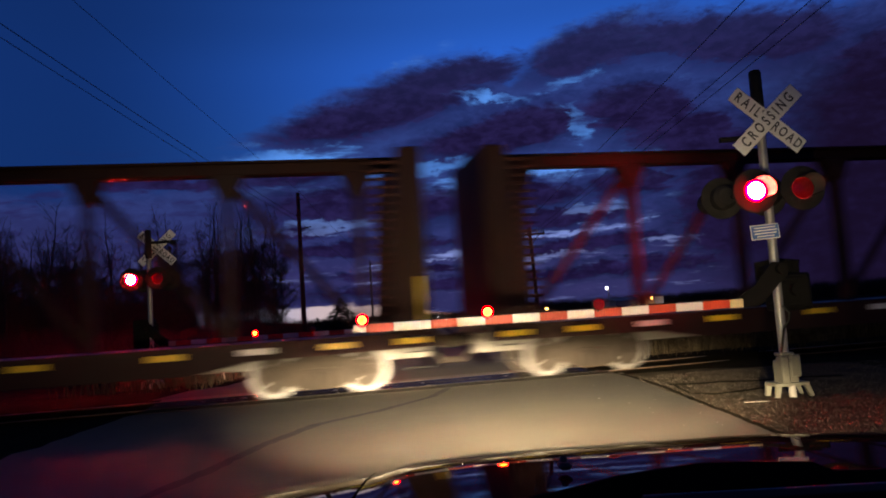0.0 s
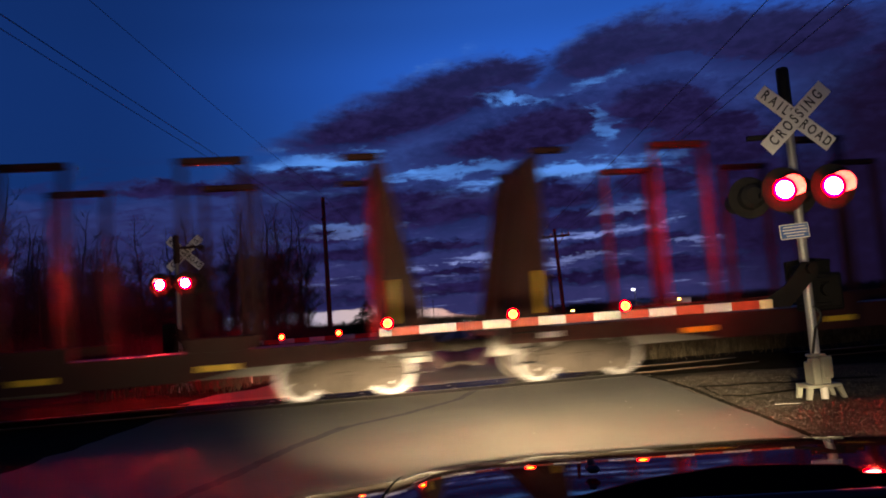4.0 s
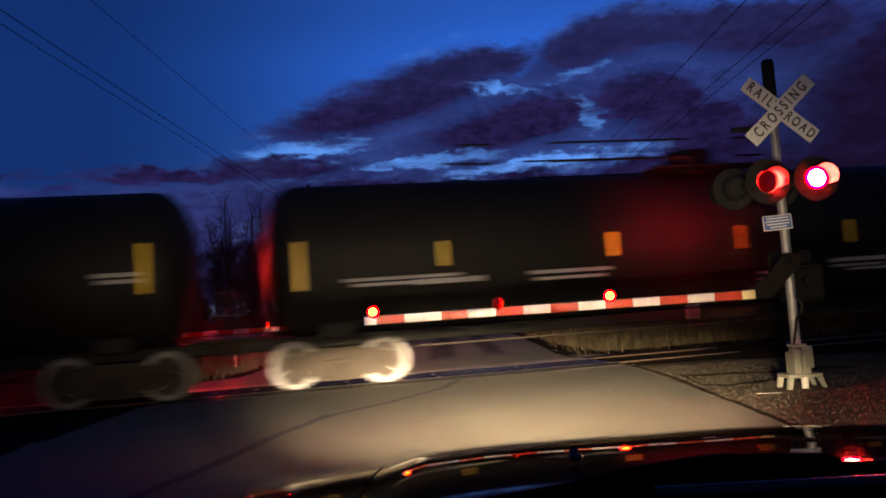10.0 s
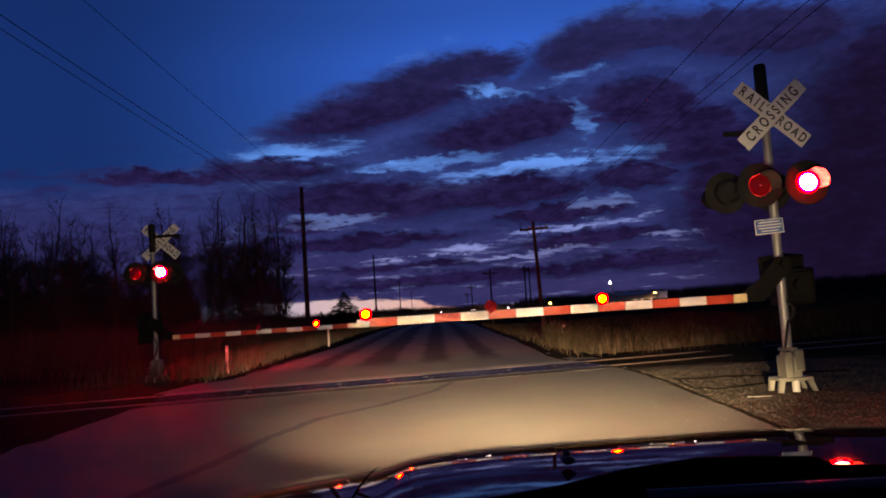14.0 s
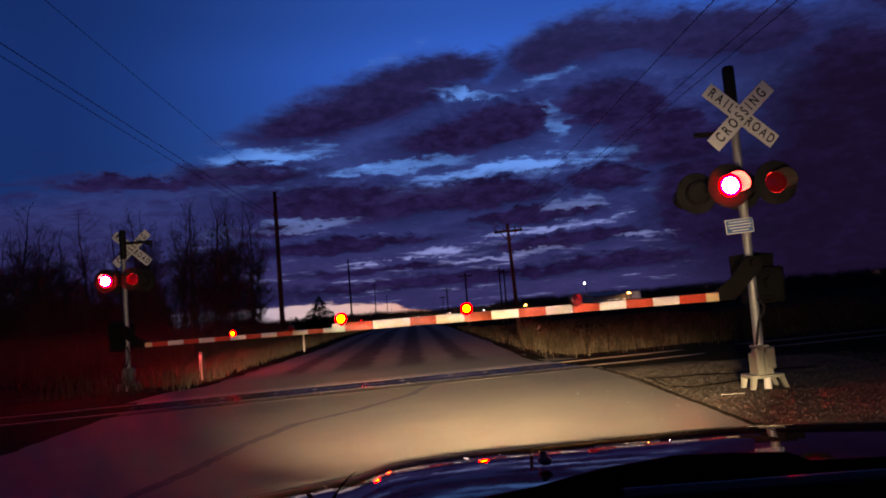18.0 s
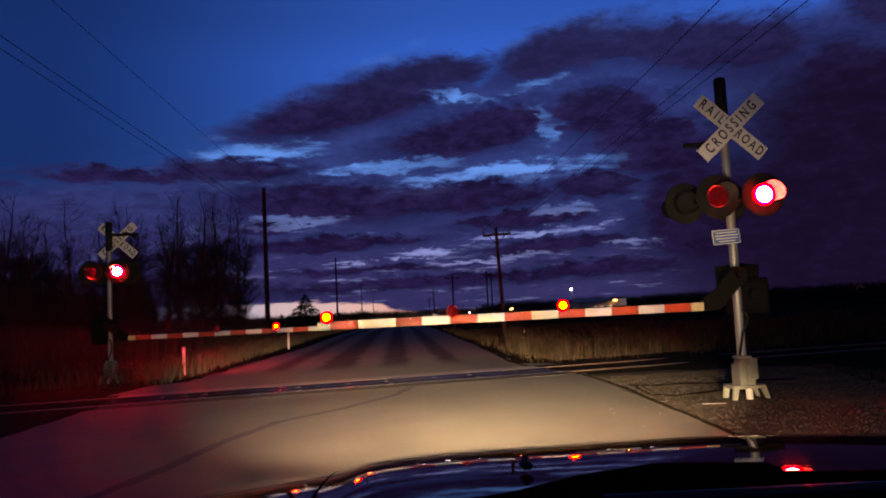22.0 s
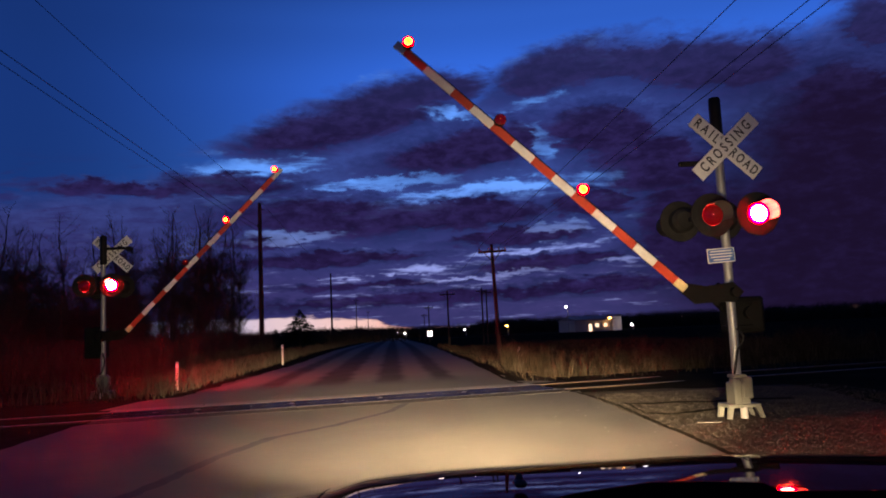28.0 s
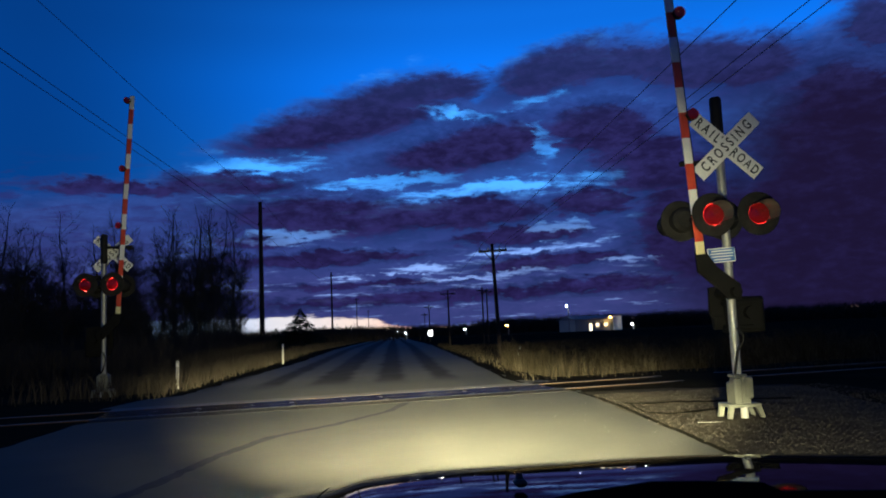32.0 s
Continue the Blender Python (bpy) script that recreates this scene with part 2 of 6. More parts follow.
# ---- materials ----
def surface(name, c1, c2, scale=6.0, rough=0.7, metal=0.0, bump=0.0, fine=60.0, dirt=None, dirt_amount=0.0, rough_var=0.1, coat=0.0, stretch=(1, 1, 1), vary=0.0, spec=0.5, island=0.0):
    """A procedural surface: two tones in large patches and fine grain, a stain colour, bump and uneven gloss."""
    m = bpy.data.materials.new(name)
    m.use_nodes = True
    t = m.node_tree
    p = t.nodes["Principled BSDF"]
    co = t.nodes.new("ShaderNodeTexCoord")
    mp = t.nodes.new("ShaderNodeMapping")
    mp.inputs["Scale"].default_value = stretch
    t.links.new(co.outputs["Object"], mp.inputs[0])

    def nz(s, d, r):
        n = t.nodes.new("ShaderNodeTexNoise")
        n.inputs["Scale"].default_value, n.inputs["Detail"].default_value, n.inputs["Roughness"].default_value = s, d, r
        t.links.new(mp.outputs[0], n.inputs["Vector"])
        return n.outputs[0]

    def mix(f, a, b, mode="MIX"):
        n = t.nodes.new("ShaderNodeMix")
        n.data_type, n.blend_type = "RGBA", mode
        for i, v in ((0, f), (6, a), (7, b)):
            if isinstance(v, bpy.types.NodeSocket):
                t.links.new(v, n.inputs[i])
            else:
                n.inputs[i].default_value = v if i == 0 else (*v, 1)
        return n.outputs[2]

    def rng(v, a, b, lo, hi):
        n = t.nodes.new("ShaderNodeMapRange")
        for i, x in enumerate((v, a, b, lo, hi)):
            if isinstance(x, bpy.types.NodeSocket):
                t.links.new(x, n.inputs[i])
            else:
                n.inputs[i].default_value = x
        return n.outputs[0]

    big, small = nz(scale, 5, 0.6), nz(fine, 3, 0.6)
    col = mix(rng(big, 0.35, 0.65, 0, 1), c1, c2)
    col = mix(rng(small, 0.3, 0.7, 0.0, 0.35), col, tuple(0.6 * v for v in c1))
    if dirt:
        col = mix(rng(nz(scale * 0.45, 6, 0.65), 0.52, 0.66, 0, dirt_amount), col, dirt)
    if vary:
        oi = t.nodes.new("ShaderNodeObjectInfo")
        col = mix(rng(oi.outputs["Random"], 0, 1, 0, vary), col, tuple(0.35 * v for v in c1))
    if island:
        gi = t.nodes.new("ShaderNodeNewGeometry")
        col = mix(rng(gi.outputs["Random Per Island"], 0, 1, 0, island), col, tuple(0.22 * v for v in c1))
    t.links.new(col, p.inputs["Base Color"])
    t.links.new(rng(big, 0.3, 0.7, max(0.02, rough - rough_var), min(1, rough + rough_var)), p.inputs["Roughness"])
    p.inputs["Metallic"].default_value = metal
    p.inputs["Coat Weight"].default_value = coat
    p.inputs["Specular IOR Level"].default_value = spec
    if bump:
        b = t.nodes.new("ShaderNodeBump")
        b.inputs["Strength"].default_value, b.inputs["Distance"].default_value = 0.8, bump
        t.links.new(small, b.inputs["Height"])
        t.links.new(b.outputs[0], p.inputs["Normal"])
    return m


def glow(name, colour, strength):
    m = bpy.data.materials.new(name)
    m.use_nodes = True
    p = m.node_tree.nodes["Principled BSDF"]
    p.inputs["Base Color"].default_value = (*colour, 1)
    p.inputs["Emission Color"].default_value = (*colour, 1)
    p.inputs["Emission Strength"].default_value = strength
    return m


def road_surface():
    """Old pale asphalt; beyond the crossing it is damp, with dry wheel paths worn light and painted paler still for
    headlight glare.
    """
    m = surface("asphalt", (0.130, 0.123, 0.099), (0.161, 0.151, 0.120), 0.8, 0.75, 0, 0.004, 90.0, (0.15, 0.14, 0.12), 0.5)
    t = m.node_tree
    p = t.nodes["Principled BSDF"]
    old = p.inputs["Base Color"].links[0].from_socket
    geo_ = t.nodes.new("ShaderNodeNewGeometry")
    sp = t.nodes.new("ShaderNodeSeparateXYZ")
    t.links.new(geo_.outputs["Position"], sp.inputs[0])

    def math_(op, a, b=0.0):
        n = t.nodes.new("ShaderNodeMath")
        n.operation = op
        for i, v in enumerate((a, b)):
            if isinstance(v, bpy.types.NodeSocket):
                t.links.new(v, n.inputs[i])
            else:
                n.inputs[i].default_value = v
        return n.outputs[0]

    def step(v, a, b):
        n = t.nodes.new("ShaderNodeMapRange")
        n.interpolation_type = "SMOOTHSTEP"
        for i, x in enumerate((v, a, b, 0.0, 1.0)):
            if isinstance(x, bpy.types.NodeSocket):
                t.links.new(x, n.inputs[i])
            else:
                n.inputs[i].default_value = x
        return n.outputs[0]

    wob = t.nodes.new("ShaderNodeTexNoise")
    wob.inputs["Scale"].default_value, wob.inputs["Detail"].default_value = 0.5, 5
    t.links.new(geo_.outputs["Position"], wob.inputs["Vector"])
    x = math_("ADD", sp.outputs[0], math_("MULTIPLY", math_("SUBTRACT", wob.outputs[0], 0.5), 0.5))
    y = math_("ADD", sp.outputs[1], math_("MULTIPLY", math_("SUBTRACT", wob.outputs[0], 0.5), 2.0))
    dry = None
    for cx, wd_ in ((-4.4, 0.45), (-2.75, 0.32), (-0.95, 0.30), (0.65, 0.30), (2.35, 0.55)):
        s = step(math_("ABSOLUTE", math_("SUBTRACT", x, cx)), wd_ + 0.28, wd_ - 0.12)
        dry = s if dry is None else math_("MAXIMUM", dry, s)
    wet = math_("MULTIPLY", step(y, 19.5, 22.5), math_("SUBTRACT", 1.0, dry))
    mx = t.nodes.new("ShaderNodeMix")
    mx.data_type = "RGBA"
    t.links.new(wet, mx.inputs[0])
    t.links.new(old, mx.inputs[6])
    mx.inputs[7].default_value = (0.066, 0.060, 0.048, 1)
    # past y 20 the dry paths' colour is raised, for headlight the grazing beams lack
    m2 = t.nodes.new("ShaderNodeMix")
    m2.data_type = "RGBA"
    t.links.new(math_("MULTIPLY", step(y, 20.0, 24.0), math_("MULTIPLY", dry, 0.8)), m2.inputs[0])
    t.links.new(mx.outputs[2], m2.inputs[6])
    m2.inputs[7].default_value = (0.19, 0.172, 0.135, 1)
    t.links.new(m2.outputs[2], p.inputs["Base Color"])
    p.inputs["Specular IOR Level"].default_value = 0.03
    return m


ASPHALT = road_surface()
TAR = surface("tar_seal", (0.020, 0.0185, 0.0165), (0.030, 0.028, 0.025), 3, 0.8, 0, 0.002)
RUBBER_PANEL = surface("crossing_rubber", (0.040, 0.034, 0.028), (0.065, 0.056, 0.046), 1.5, 0.62, 0, 0.002, 40, (0.10, 0.095, 0.085), 0.6, 0.22, vary=0.4)
RUBBER_PANEL.node_tree.nodes["Principled BSDF"].inputs["Specular IOR Level"].default_value = 0.01
RUBBER_WET = surface("wet_crossing_rubber", (0.024, 0.020, 0.017), (0.038, 0.032, 0.027), 1.5, 0.20, 0, 0.0012, 40, (0.05, 0.043, 0.036), 0.5, 0.10, vary=0.4, spec=0.010)
PANEL_PALE = surface("crossing_concrete", (0.22, 0.205, 0.175), (0.28, 0.26, 0.22), 1.2, 0.75, 0, 0.003, 60, (0.12, 0.11, 0.10), 0.6, vary=0.3, spec=0.1)
EARTH = surface("earth", (0.018, 0.016, 0.011), (0.032, 0.027, 0.018), 0.35, 0.95, 0, 0.02, 14, (0.022, 0.024, 0.014), 0.7, spec=0)
GRAVEL = surface("gravel", (0.042, 0.034, 0.022), (0.092, 0.075, 0.050), 1.6, 0.95, 0, 0.03, 34, (0.05, 0.045, 0.034), 0.7, spec=0.02)
STONE = surface("ballast_stone", (0.06, 0.050, 0.036), (0.11, 0.092, 0.068), 3, 0.9, 0, 0.005, 30, vary=0.2, spec=0.02)
RAIL_RUST = surface("rail_rust", (0.055, 0.032, 0.020), (0.085, 0.05, 0.03), 5, 0.7, 0.3, 0.001, spec=0.1)
RAIL_TOP = surface("rail_polished", (0.17, 0.16, 0.14), (0.22, 0.205, 0.18), 8, 0.5, 0.6)
TIE = surface("tie_wood", (0.045, 0.034, 0.025), (0.07, 0.055, 0.042), 2, 0.9, 0, 0.006, 30, stretch=(0.3, 4, 4), vary=0.4, spec=0.02)
GALV = surface("galvanised_steel", (0.30, 0.30, 0.28), (0.38, 0.375, 0.35), 5, 0.5, 0.55, 0.0008, 70, (0.20, 0.19, 0.17), 0.5)
GALV_PALE = surface("weathered_aluminium_paint", (0.155, 0.153, 0.112), (0.21, 0.205, 0.155), 4, 0.65, 0.1, 0.0015, 50, (0.17, 0.16, 0.12), 0.6)
BLACK_PAINT = surface("matt_black_paint", (0.010, 0.010, 0.010), (0.018, 0.017, 0.016), 6, 0.6, 0, 0.0006, 60, (0.03, 0.028, 0.025), 0.4, spec=0.12)
BOX_GREY = surface("weathered_dark_grey_paint", (0.007, 0.007, 0.0068), (0.011, 0.0108, 0.010), 4, 0.65, 0, 0.001, 60, (0.012, 0.011, 0.009), 0.5, spec=0.04)
SIGN_WHITE = surface("white_sheeting", (0.82, 0.81, 0.74), (0.87, 0.86, 0.80), 4, 0.45, 0, 0, 60, (0.55, 0.53, 0.46), 0.35)
SIGN_BLACK = surface("black_lettering", (0.012, 0.012, 0.012), (0.02, 0.02, 0.02), 9, 0.5)
SIGN_BLUE = surface("blue_sheeting", (0.05, 0.13, 0.36), (0.06, 0.16, 0.42), 6, 0.45)
ARM_RED = surface("red_sheeting", (0.52, 0.055, 0.022), (0.60, 0.075, 0.03), 6, 0.42, 0, 0, 50, (0.35, 0.04, 0.02), 0.4)
ARM_WHITE = surface("white_arm_sheeting", (0.76, 0.75, 0.69), (0.82, 0.81, 0.76), 6, 0.42, 0, 0, 50, (0.5, 0.48, 0.42), 0.4)
ARM_YELLOW = surface("pale_yellow_tape", (0.70, 0.62, 0.30), (0.78, 0.70, 0.36), 9, 0.5)
LENS_DARK = surface("unlit_red_lens", (0.16, 0.004, 0.008), (0.22, 0.006, 0.010), 12, 0.15, 0, 0.002, 40, coat=0.5)
# lining coloured paler than the visor's outside, to boost the lens's glow on it
VISOR_INSIDE = surface("lightened_grey_visor_lining", (0.06, 0.057, 0.053), (0.08, 0.076, 0.072), 6, 0.7, 0, 0, 40)


def lens_glow(name, radius, centre, edge):
    """A lit lens: nearly white-hot before the bulb, with the lamp's red bloom put into its rim. centre and edge: colour
    and strength.
    """
    m = glow(name, centre[0], centre[1])
    t = m.node_tree
    p = t.nodes["Principled BSDF"]
    co, sp = t.nodes.new("ShaderNodeTexCoord"), t.nodes.new("ShaderNodeSeparateXYZ")
    t.links.new(co.outputs["Object"], sp.inputs[0])
    sq = []
    for i in (0, 2):
        n = t.nodes.new("ShaderNodeMath")
        n.operation = "MULTIPLY"
        t.links.new(sp.outputs[i], n.inputs[0])
        t.links.new(sp.outputs[i], n.inputs[1])
        sq.append(n.outputs[0])
    add = t.nodes.new("ShaderNodeMath")
    add.operation = "ADD"
    t.links.new(sq[0], add.inputs[0])
    t.links.new(sq[1], add.inputs[1])
    rr_ = t.nodes.new("ShaderNodeMapRange")
    rr_.inputs[1].default_value, rr_.inputs[2].default_value = (radius * 0.20) ** 2, (radius * 0.98) ** 2
    t.links.new(add.outputs[0], rr_.inputs[0])
    col, power = t.nodes.new("ShaderNodeMix"), t.nodes.new("ShaderNodeMapRange")
    col.data_type = "RGBA"
    t.links.new(rr_.outputs[0], col.inputs[0])
    col.inputs[6].default_value, col.inputs[7].default_value = (*centre[0], 1), (*edge[0], 1)
    t.links.new(rr_.outputs[0], power.inputs[0])
    power.inputs[3].default_value, power.inputs[4].default_value = centre[1], edge[1]
    t.links.new(col.outputs[2], p.inputs["Emission Color"])
    t.links.new(power.outputs[0], p.inputs["Emission Strength"])
    return m


# red rims and edges of the lenses stand in for the bloom around each lamp
RIM_RED = (1.0, 0.0006, 0.004)
LENS_EDGE = glow("lit_red_lens_edge", RIM_RED, 220.0)
LENS_LIT = lens_glow("lit_red_lens", 0.147, ((1.0, 0.050, 0.030), 1000.0), (RIM_RED, 200.0))
LENS_LIT_FAR = lens_glow("lit_red_lens_of_far_signal", 0.147, ((1.0, 0.050, 0.034), 2800.0), (RIM_RED, 400.0))
TIP_LIT = lens_glow("lit_arm_lamp", 0.075, ((1.0, 0.030, 0.003), 260.0), ((1.0, 0.0003, 0.005), 120.0))
LAMP_BLACK = surface("weathered_black_lamp_paint", (0.016, 0.0155, 0.015), (0.024, 0.023, 0.022), 6, 0.75, 0, 0.0006, 60, (0.035, 0.033, 0.03), 0.4, spec=0.06)
LENS_BACK_LIT = glow("lit_red_lens_of_rear_lamp", (1.0, 0.008, 0.03), 4800.0)
TIP_EDGE = glow("lit_arm_lamp_edge", (1.0, 0.0004, 0.002), 60.0)
LENS_BACK_FAR = glow("lit_red_lens_of_far_rear_lamp", (1.0, 0.010, 0.03), 4500.0)
REFLECTOR = surface("yellow_reflective_tape", (0.92, 0.56, 0.03), (0.95, 0.60, 0.03), 9, 0.4, 0, 0, 50, (0.5, 0.3, 0.03), 0.35)
REFLECTOR_WHITE = surface("white_reflective_tape", (0.70, 0.68, 0.62), (0.78, 0.76, 0.70), 9, 0.4)
TANK_BLACK = surface("black_tank_paint", (0.005, 0.0046, 0.0046), (0.009, 0.0083, 0.008), 0.8, 0.62, 0, 0.0008, 30, (0.014, 0.0122, 0.0105), 0.45, 0.12, stretch=(1, 1, 0.35), spec=0.16)
LETTER_GREY = surface("faded_white_lettering", (0.24, 0.23, 0.215), (0.32, 0.31, 0.29), 3, 0.6, 0, 0, 30, (0.2, 0.19, 0.18), 0.5)
CAR_RED = surface("oxide_red_paint", (0.045, 0.015, 0.011), (0.068, 0.022, 0.016), 0.9, 0.6, 0, 0.001, 30, (0.035, 0.022, 0.016), 0.6, spec=0.15)
CAR_BROWN = surface("brown_car_paint", (0.024, 0.009, 0.0075), (0.038, 0.014, 0.011), 0.9, 0.65, 0, 0.001, 30, (0.03, 0.022, 0.017), 0.6, spec=0.15)
HOPPER_GREY = surface("grey_hopper_paint", (0.105, 0.083, 0.066), (0.14, 0.113, 0.09), 0.7, 0.55, 0, 0.001, 30, (0.20, 0.175, 0.14), 0.6, stretch=(1, 1, 0.3))
DECK_STEEL = surface("dusty_deck_steel", (0.15, 0.14, 0.12), (0.20, 0.185, 0.16), 1.2, 0.7, 0.1, 0.001, 30, (0.12, 0.10, 0.085), 0.6)
TRUCK = surface("cast_truck_steel", (0.028, 0.022, 0.017), (0.044, 0.035, 0.027), 3, 0.85, 0.05, 0.003, 30, (0.05, 0.040, 0.030), 0.6, spec=0.12)
WHEEL = surface("worn_wheel_steel", (0.028, 0.022, 0.017), (0.042, 0.033, 0.025), 4, 0.7, 0.05, 0.001, 30, (0.06, 0.050, 0.040), 0.5, spec=0.15)
WHEEL_RIM = surface("bright_wheel_rim", (0.13, 0.122, 0.112), (0.17, 0.16, 0.148), 4, 0.5, 0.1)
POLE_WOOD = surface("creosoted_pole", (0.040, 0.030, 0.022), (0.065, 0.05, 0.037), 2, 0.9, 0, 0.006, 20, stretch=(3, 3, 0.2), spec=0.06)
WIRE = surface("dark_wire", (0.010, 0.010, 0.011), (0.016, 0.016, 0.017), 4, 0.6)
BARK = surface("bark", (0.065, 0.054, 0.042), (0.105, 0.088, 0.068), 2.5, 0.95, 0, 0.01, 18, vary=0.5, spec=0)
BRUSH = surface("leafless_brush", (0.055, 0.044, 0.031), (0.085, 0.067, 0.047), 1.0, 0.95, spec=0)
NEEDLES = surface("spruce_needles", (0.008, 0.016, 0.010), (0.014, 0.026, 0.015), 3, 0.9, 0, 0, 30, spec=0.06)
DRY_GRASS = surface("dry_grass", (0.062, 0.048, 0.028), (0.16, 0.127, 0.080), 0.9, 0.9, 0, 0, 14, (0.04, 0.030, 0.018), 0.85, island=0.95, spec=0)
HOOD_PAINT = surface("dark_red_car_paint", (0.035, 0.0045, 0.0055), (0.040, 0.005, 0.006), 2, 0.035, 0, 0, 60, rough_var=0.01, coat=0.06, spec=0.15)
TRIM_BLACK = surface("black_trim", (0.012, 0.012, 0.012), (0.017, 0.017, 0.017), 6, 0.55, 0, 0.0008, 90)
COWL_BLACK = surface("matt_black_cowl", (0.006, 0.006, 0.006), (0.009, 0.009, 0.009), 6, 0.8, 0, 0.0008, 90, spec=0.03)
WIPER_BLACK = surface("gloss_black_wiper", (0.006, 0.006, 0.006), (0.009, 0.009, 0.009), 6, 0.28, 0, 0, 90, spec=0.5)
SHED_WALL = surface("pale_metal_siding", (0.36, 0.39, 0.33), (0.43, 0.46, 0.40), 0.4, 0.6, 0, 0.01, 6, stretch=(3, 3, 0.3))
SHED_ROOF = surface("grey_metal_roof", (0.16, 0.17, 0.17), (0.2, 0.21, 0.21), 0.4, 0.6)
WINDOW_LIT = glow("lit_window", (1.0, 0.86, 0.62), 1.1)
LAMP_WHITE = glow("white_yard_light", (0.85, 0.95, 1.0), 30.0)
LAMP_ORANGE = glow("orange_yard_light", (1.0, 0.48, 0.10), 22.0)
SIGN_LIT = glow("lit_white_sign_face", (1.0, 0.95, 0.92), 4.0)
STAKE_WHITE = surface("white_marker_plastic", (0.42, 0.40, 0.34), (0.5, 0.48, 0.42), 5, 0.6)


# ---- mesh building ----
class Shape:
    """Collects vertices and faces, with a material slot for each face."""

    def __init__(self):
        self.v, self.f, self.m = [], [], []

    def add(self, verts, faces, slot=0, at=None):
        n = len(self.v)
        self.v += [tuple(at @ Vector(p)) if at is not None else tuple(p) for p in verts]
        self.f += [tuple(i + n for i in q) for q in faces]
        self.m += [slot] * len(faces)
        return self

    def box(self, c, size, slot=0, at=None, bevel=0.0):
        hx, hy, hz = (s / 2 for s in size)
        b = min(bevel, hx * 0.9, hy * 0.9, hz * 0.9)
        loc = Matrix.Translation(c)
        m = at @ loc if at is not None else loc
        if b <= 0:
            v = [(x, y, z) for x in (-hx, hx) for y in (-hy, hy) for z in (-hz, hz)]
            return self.add(v, [(0, 1, 3, 2), (4, 6, 7, 5), (0, 4, 5, 1), (2, 3, 7, 6), (0, 2, 6, 4), (1, 5, 7, 3)], slot, m)
        v, f = [], []
        key = {}
        for sx in (-1, 1):
            for sy in (-1, 1):
                for sz in (-1, 1):
                    for a in range(3):
                        key[sx, sy, sz, a] = len(v)
                        o = [hx - b, hy - b, hz - b]
                        o[a] += b
                        v.append((sx * o[0], sy * o[1], sz * o[2]))
        for a in range(3):
            for s in (-1, 1):
                ring = []
                for p, q in ((-1, -1), (1, -1), (1, 1), (-1, 1)):
                    g = [0, 0, 0]
                    g[a], g[(a + 1) % 3], g[(a + 2) % 3] = s, p, q
                    ring.append(key[(*g, a)])
                f.append(tuple(ring if s > 0 else ring[::-1]))
        for a in range(3):
            c1, c2 = (a + 1) % 3, (a + 2) % 3
            for s in (-1, 1):
                for r in (-1, 1):
                    def kk(t, ax):
                        g = [0, 0, 0]
                        g[a], g[c1], g[c2] = t, s, r
                        return key[(*g, ax)]
                    f.append((kk(-1, c1), kk(1, c1), kk(1, c2), kk(-1, c2)) if s * r > 0 else (kk(-1, c2), kk(1, c2), kk(1, c1), kk(-1, c1)))
        for sx in (-1, 1):
            for sy in (-1, 1):
                for sz in (-1, 1):
                    t = (key[sx, sy, sz, 0], key[sx, sy, sz, 1], key[sx, sy, sz, 2])
                    f.append(t if sx * sy * sz > 0 else t[::-1])
        return self.add(v, f, slot, m)

    def rod(self, p0, p1, r0, r1=None, n=10, slot=0, caps=True, at=None):
        p0, p1 = Vector(p0), Vector(p1)
        r1 = r0 if r1 is None else r1
        d = (p1 - p0).normalized()
        a = d.orthogonal().normalized()
        b = d.cross(a)
        v, f = [], []
        for p, r in ((p0, r0), (p1, r1)):
            for i in range(n):
                w = 2 * math.pi * i / n
                v.append(p + (a * math.cos(w) + b * math.sin(w)) * r)
        for i in range(n):
            j = (i + 1) % n
            f.append((i, j, n + j, n + i))
        if caps:
            f.append(tuple(range(n))[::-1])
            f.append(tuple(range(n, 2 * n)))
        return self.add(v, f, slot, at)

    def lathe(self, profile, n=24, slot=0, at=None, axis="z", arc=None):
        """Turns a profile of (radius, height) round an axis. slot may be a list, one for each step."""
        v, f, s = [], [], []
        k = len(profile)
        full = arc is None
        steps = n if full else n + 1
        for i in range(steps):
            w = 2 * math.pi * i / n if full else arc[0] + (arc[1] - arc[0]) * i / n
            for r, h in profile:
                q = (r * math.cos(w), r * math.sin(w), h)
                v.append(q if axis == "z" else ((h, q[0], q[1]) if axis == "x" else (q[0], h, q[1])))
        for i in range(n):
            j = (i + 1) % steps
            for e in range(k - 1):
                f.append((i * k + e, j * k + e, j * k + e + 1, i * k + e + 1))
                s.append(slot[e] if isinstance(slot, (list, tuple)) else slot)
        b = len(self.v)
        self.v += [tuple(at @ Vector(p)) if at is not None else p for p in v]
        self.f += [tuple(q + b for q in w) for w in f]
        self.m += s
        return self

    def tube(self, pts, r, n=6, slot=0):
        for a, b in zip(pts[:-1], pts[1:]):
            self.rod(a, b, r, r, n, slot)
        return self

    def prism(self, outline, y0, y1, slot=0, at=None):
        """An outline of (x, z) pulled out along y."""
        k = len(outline)
        v = [(x, y0, z) for x, z in outline] + [(x, y1, z) for x, z in outline]
        f = [tuple(range(k)), tuple(range(k, 2 * k))[::-1]]
        for i in range(k):
            j = (i + 1) % k
            f.append((j, i, k + i, k + j))
        return self.add(v, f, slot, at)

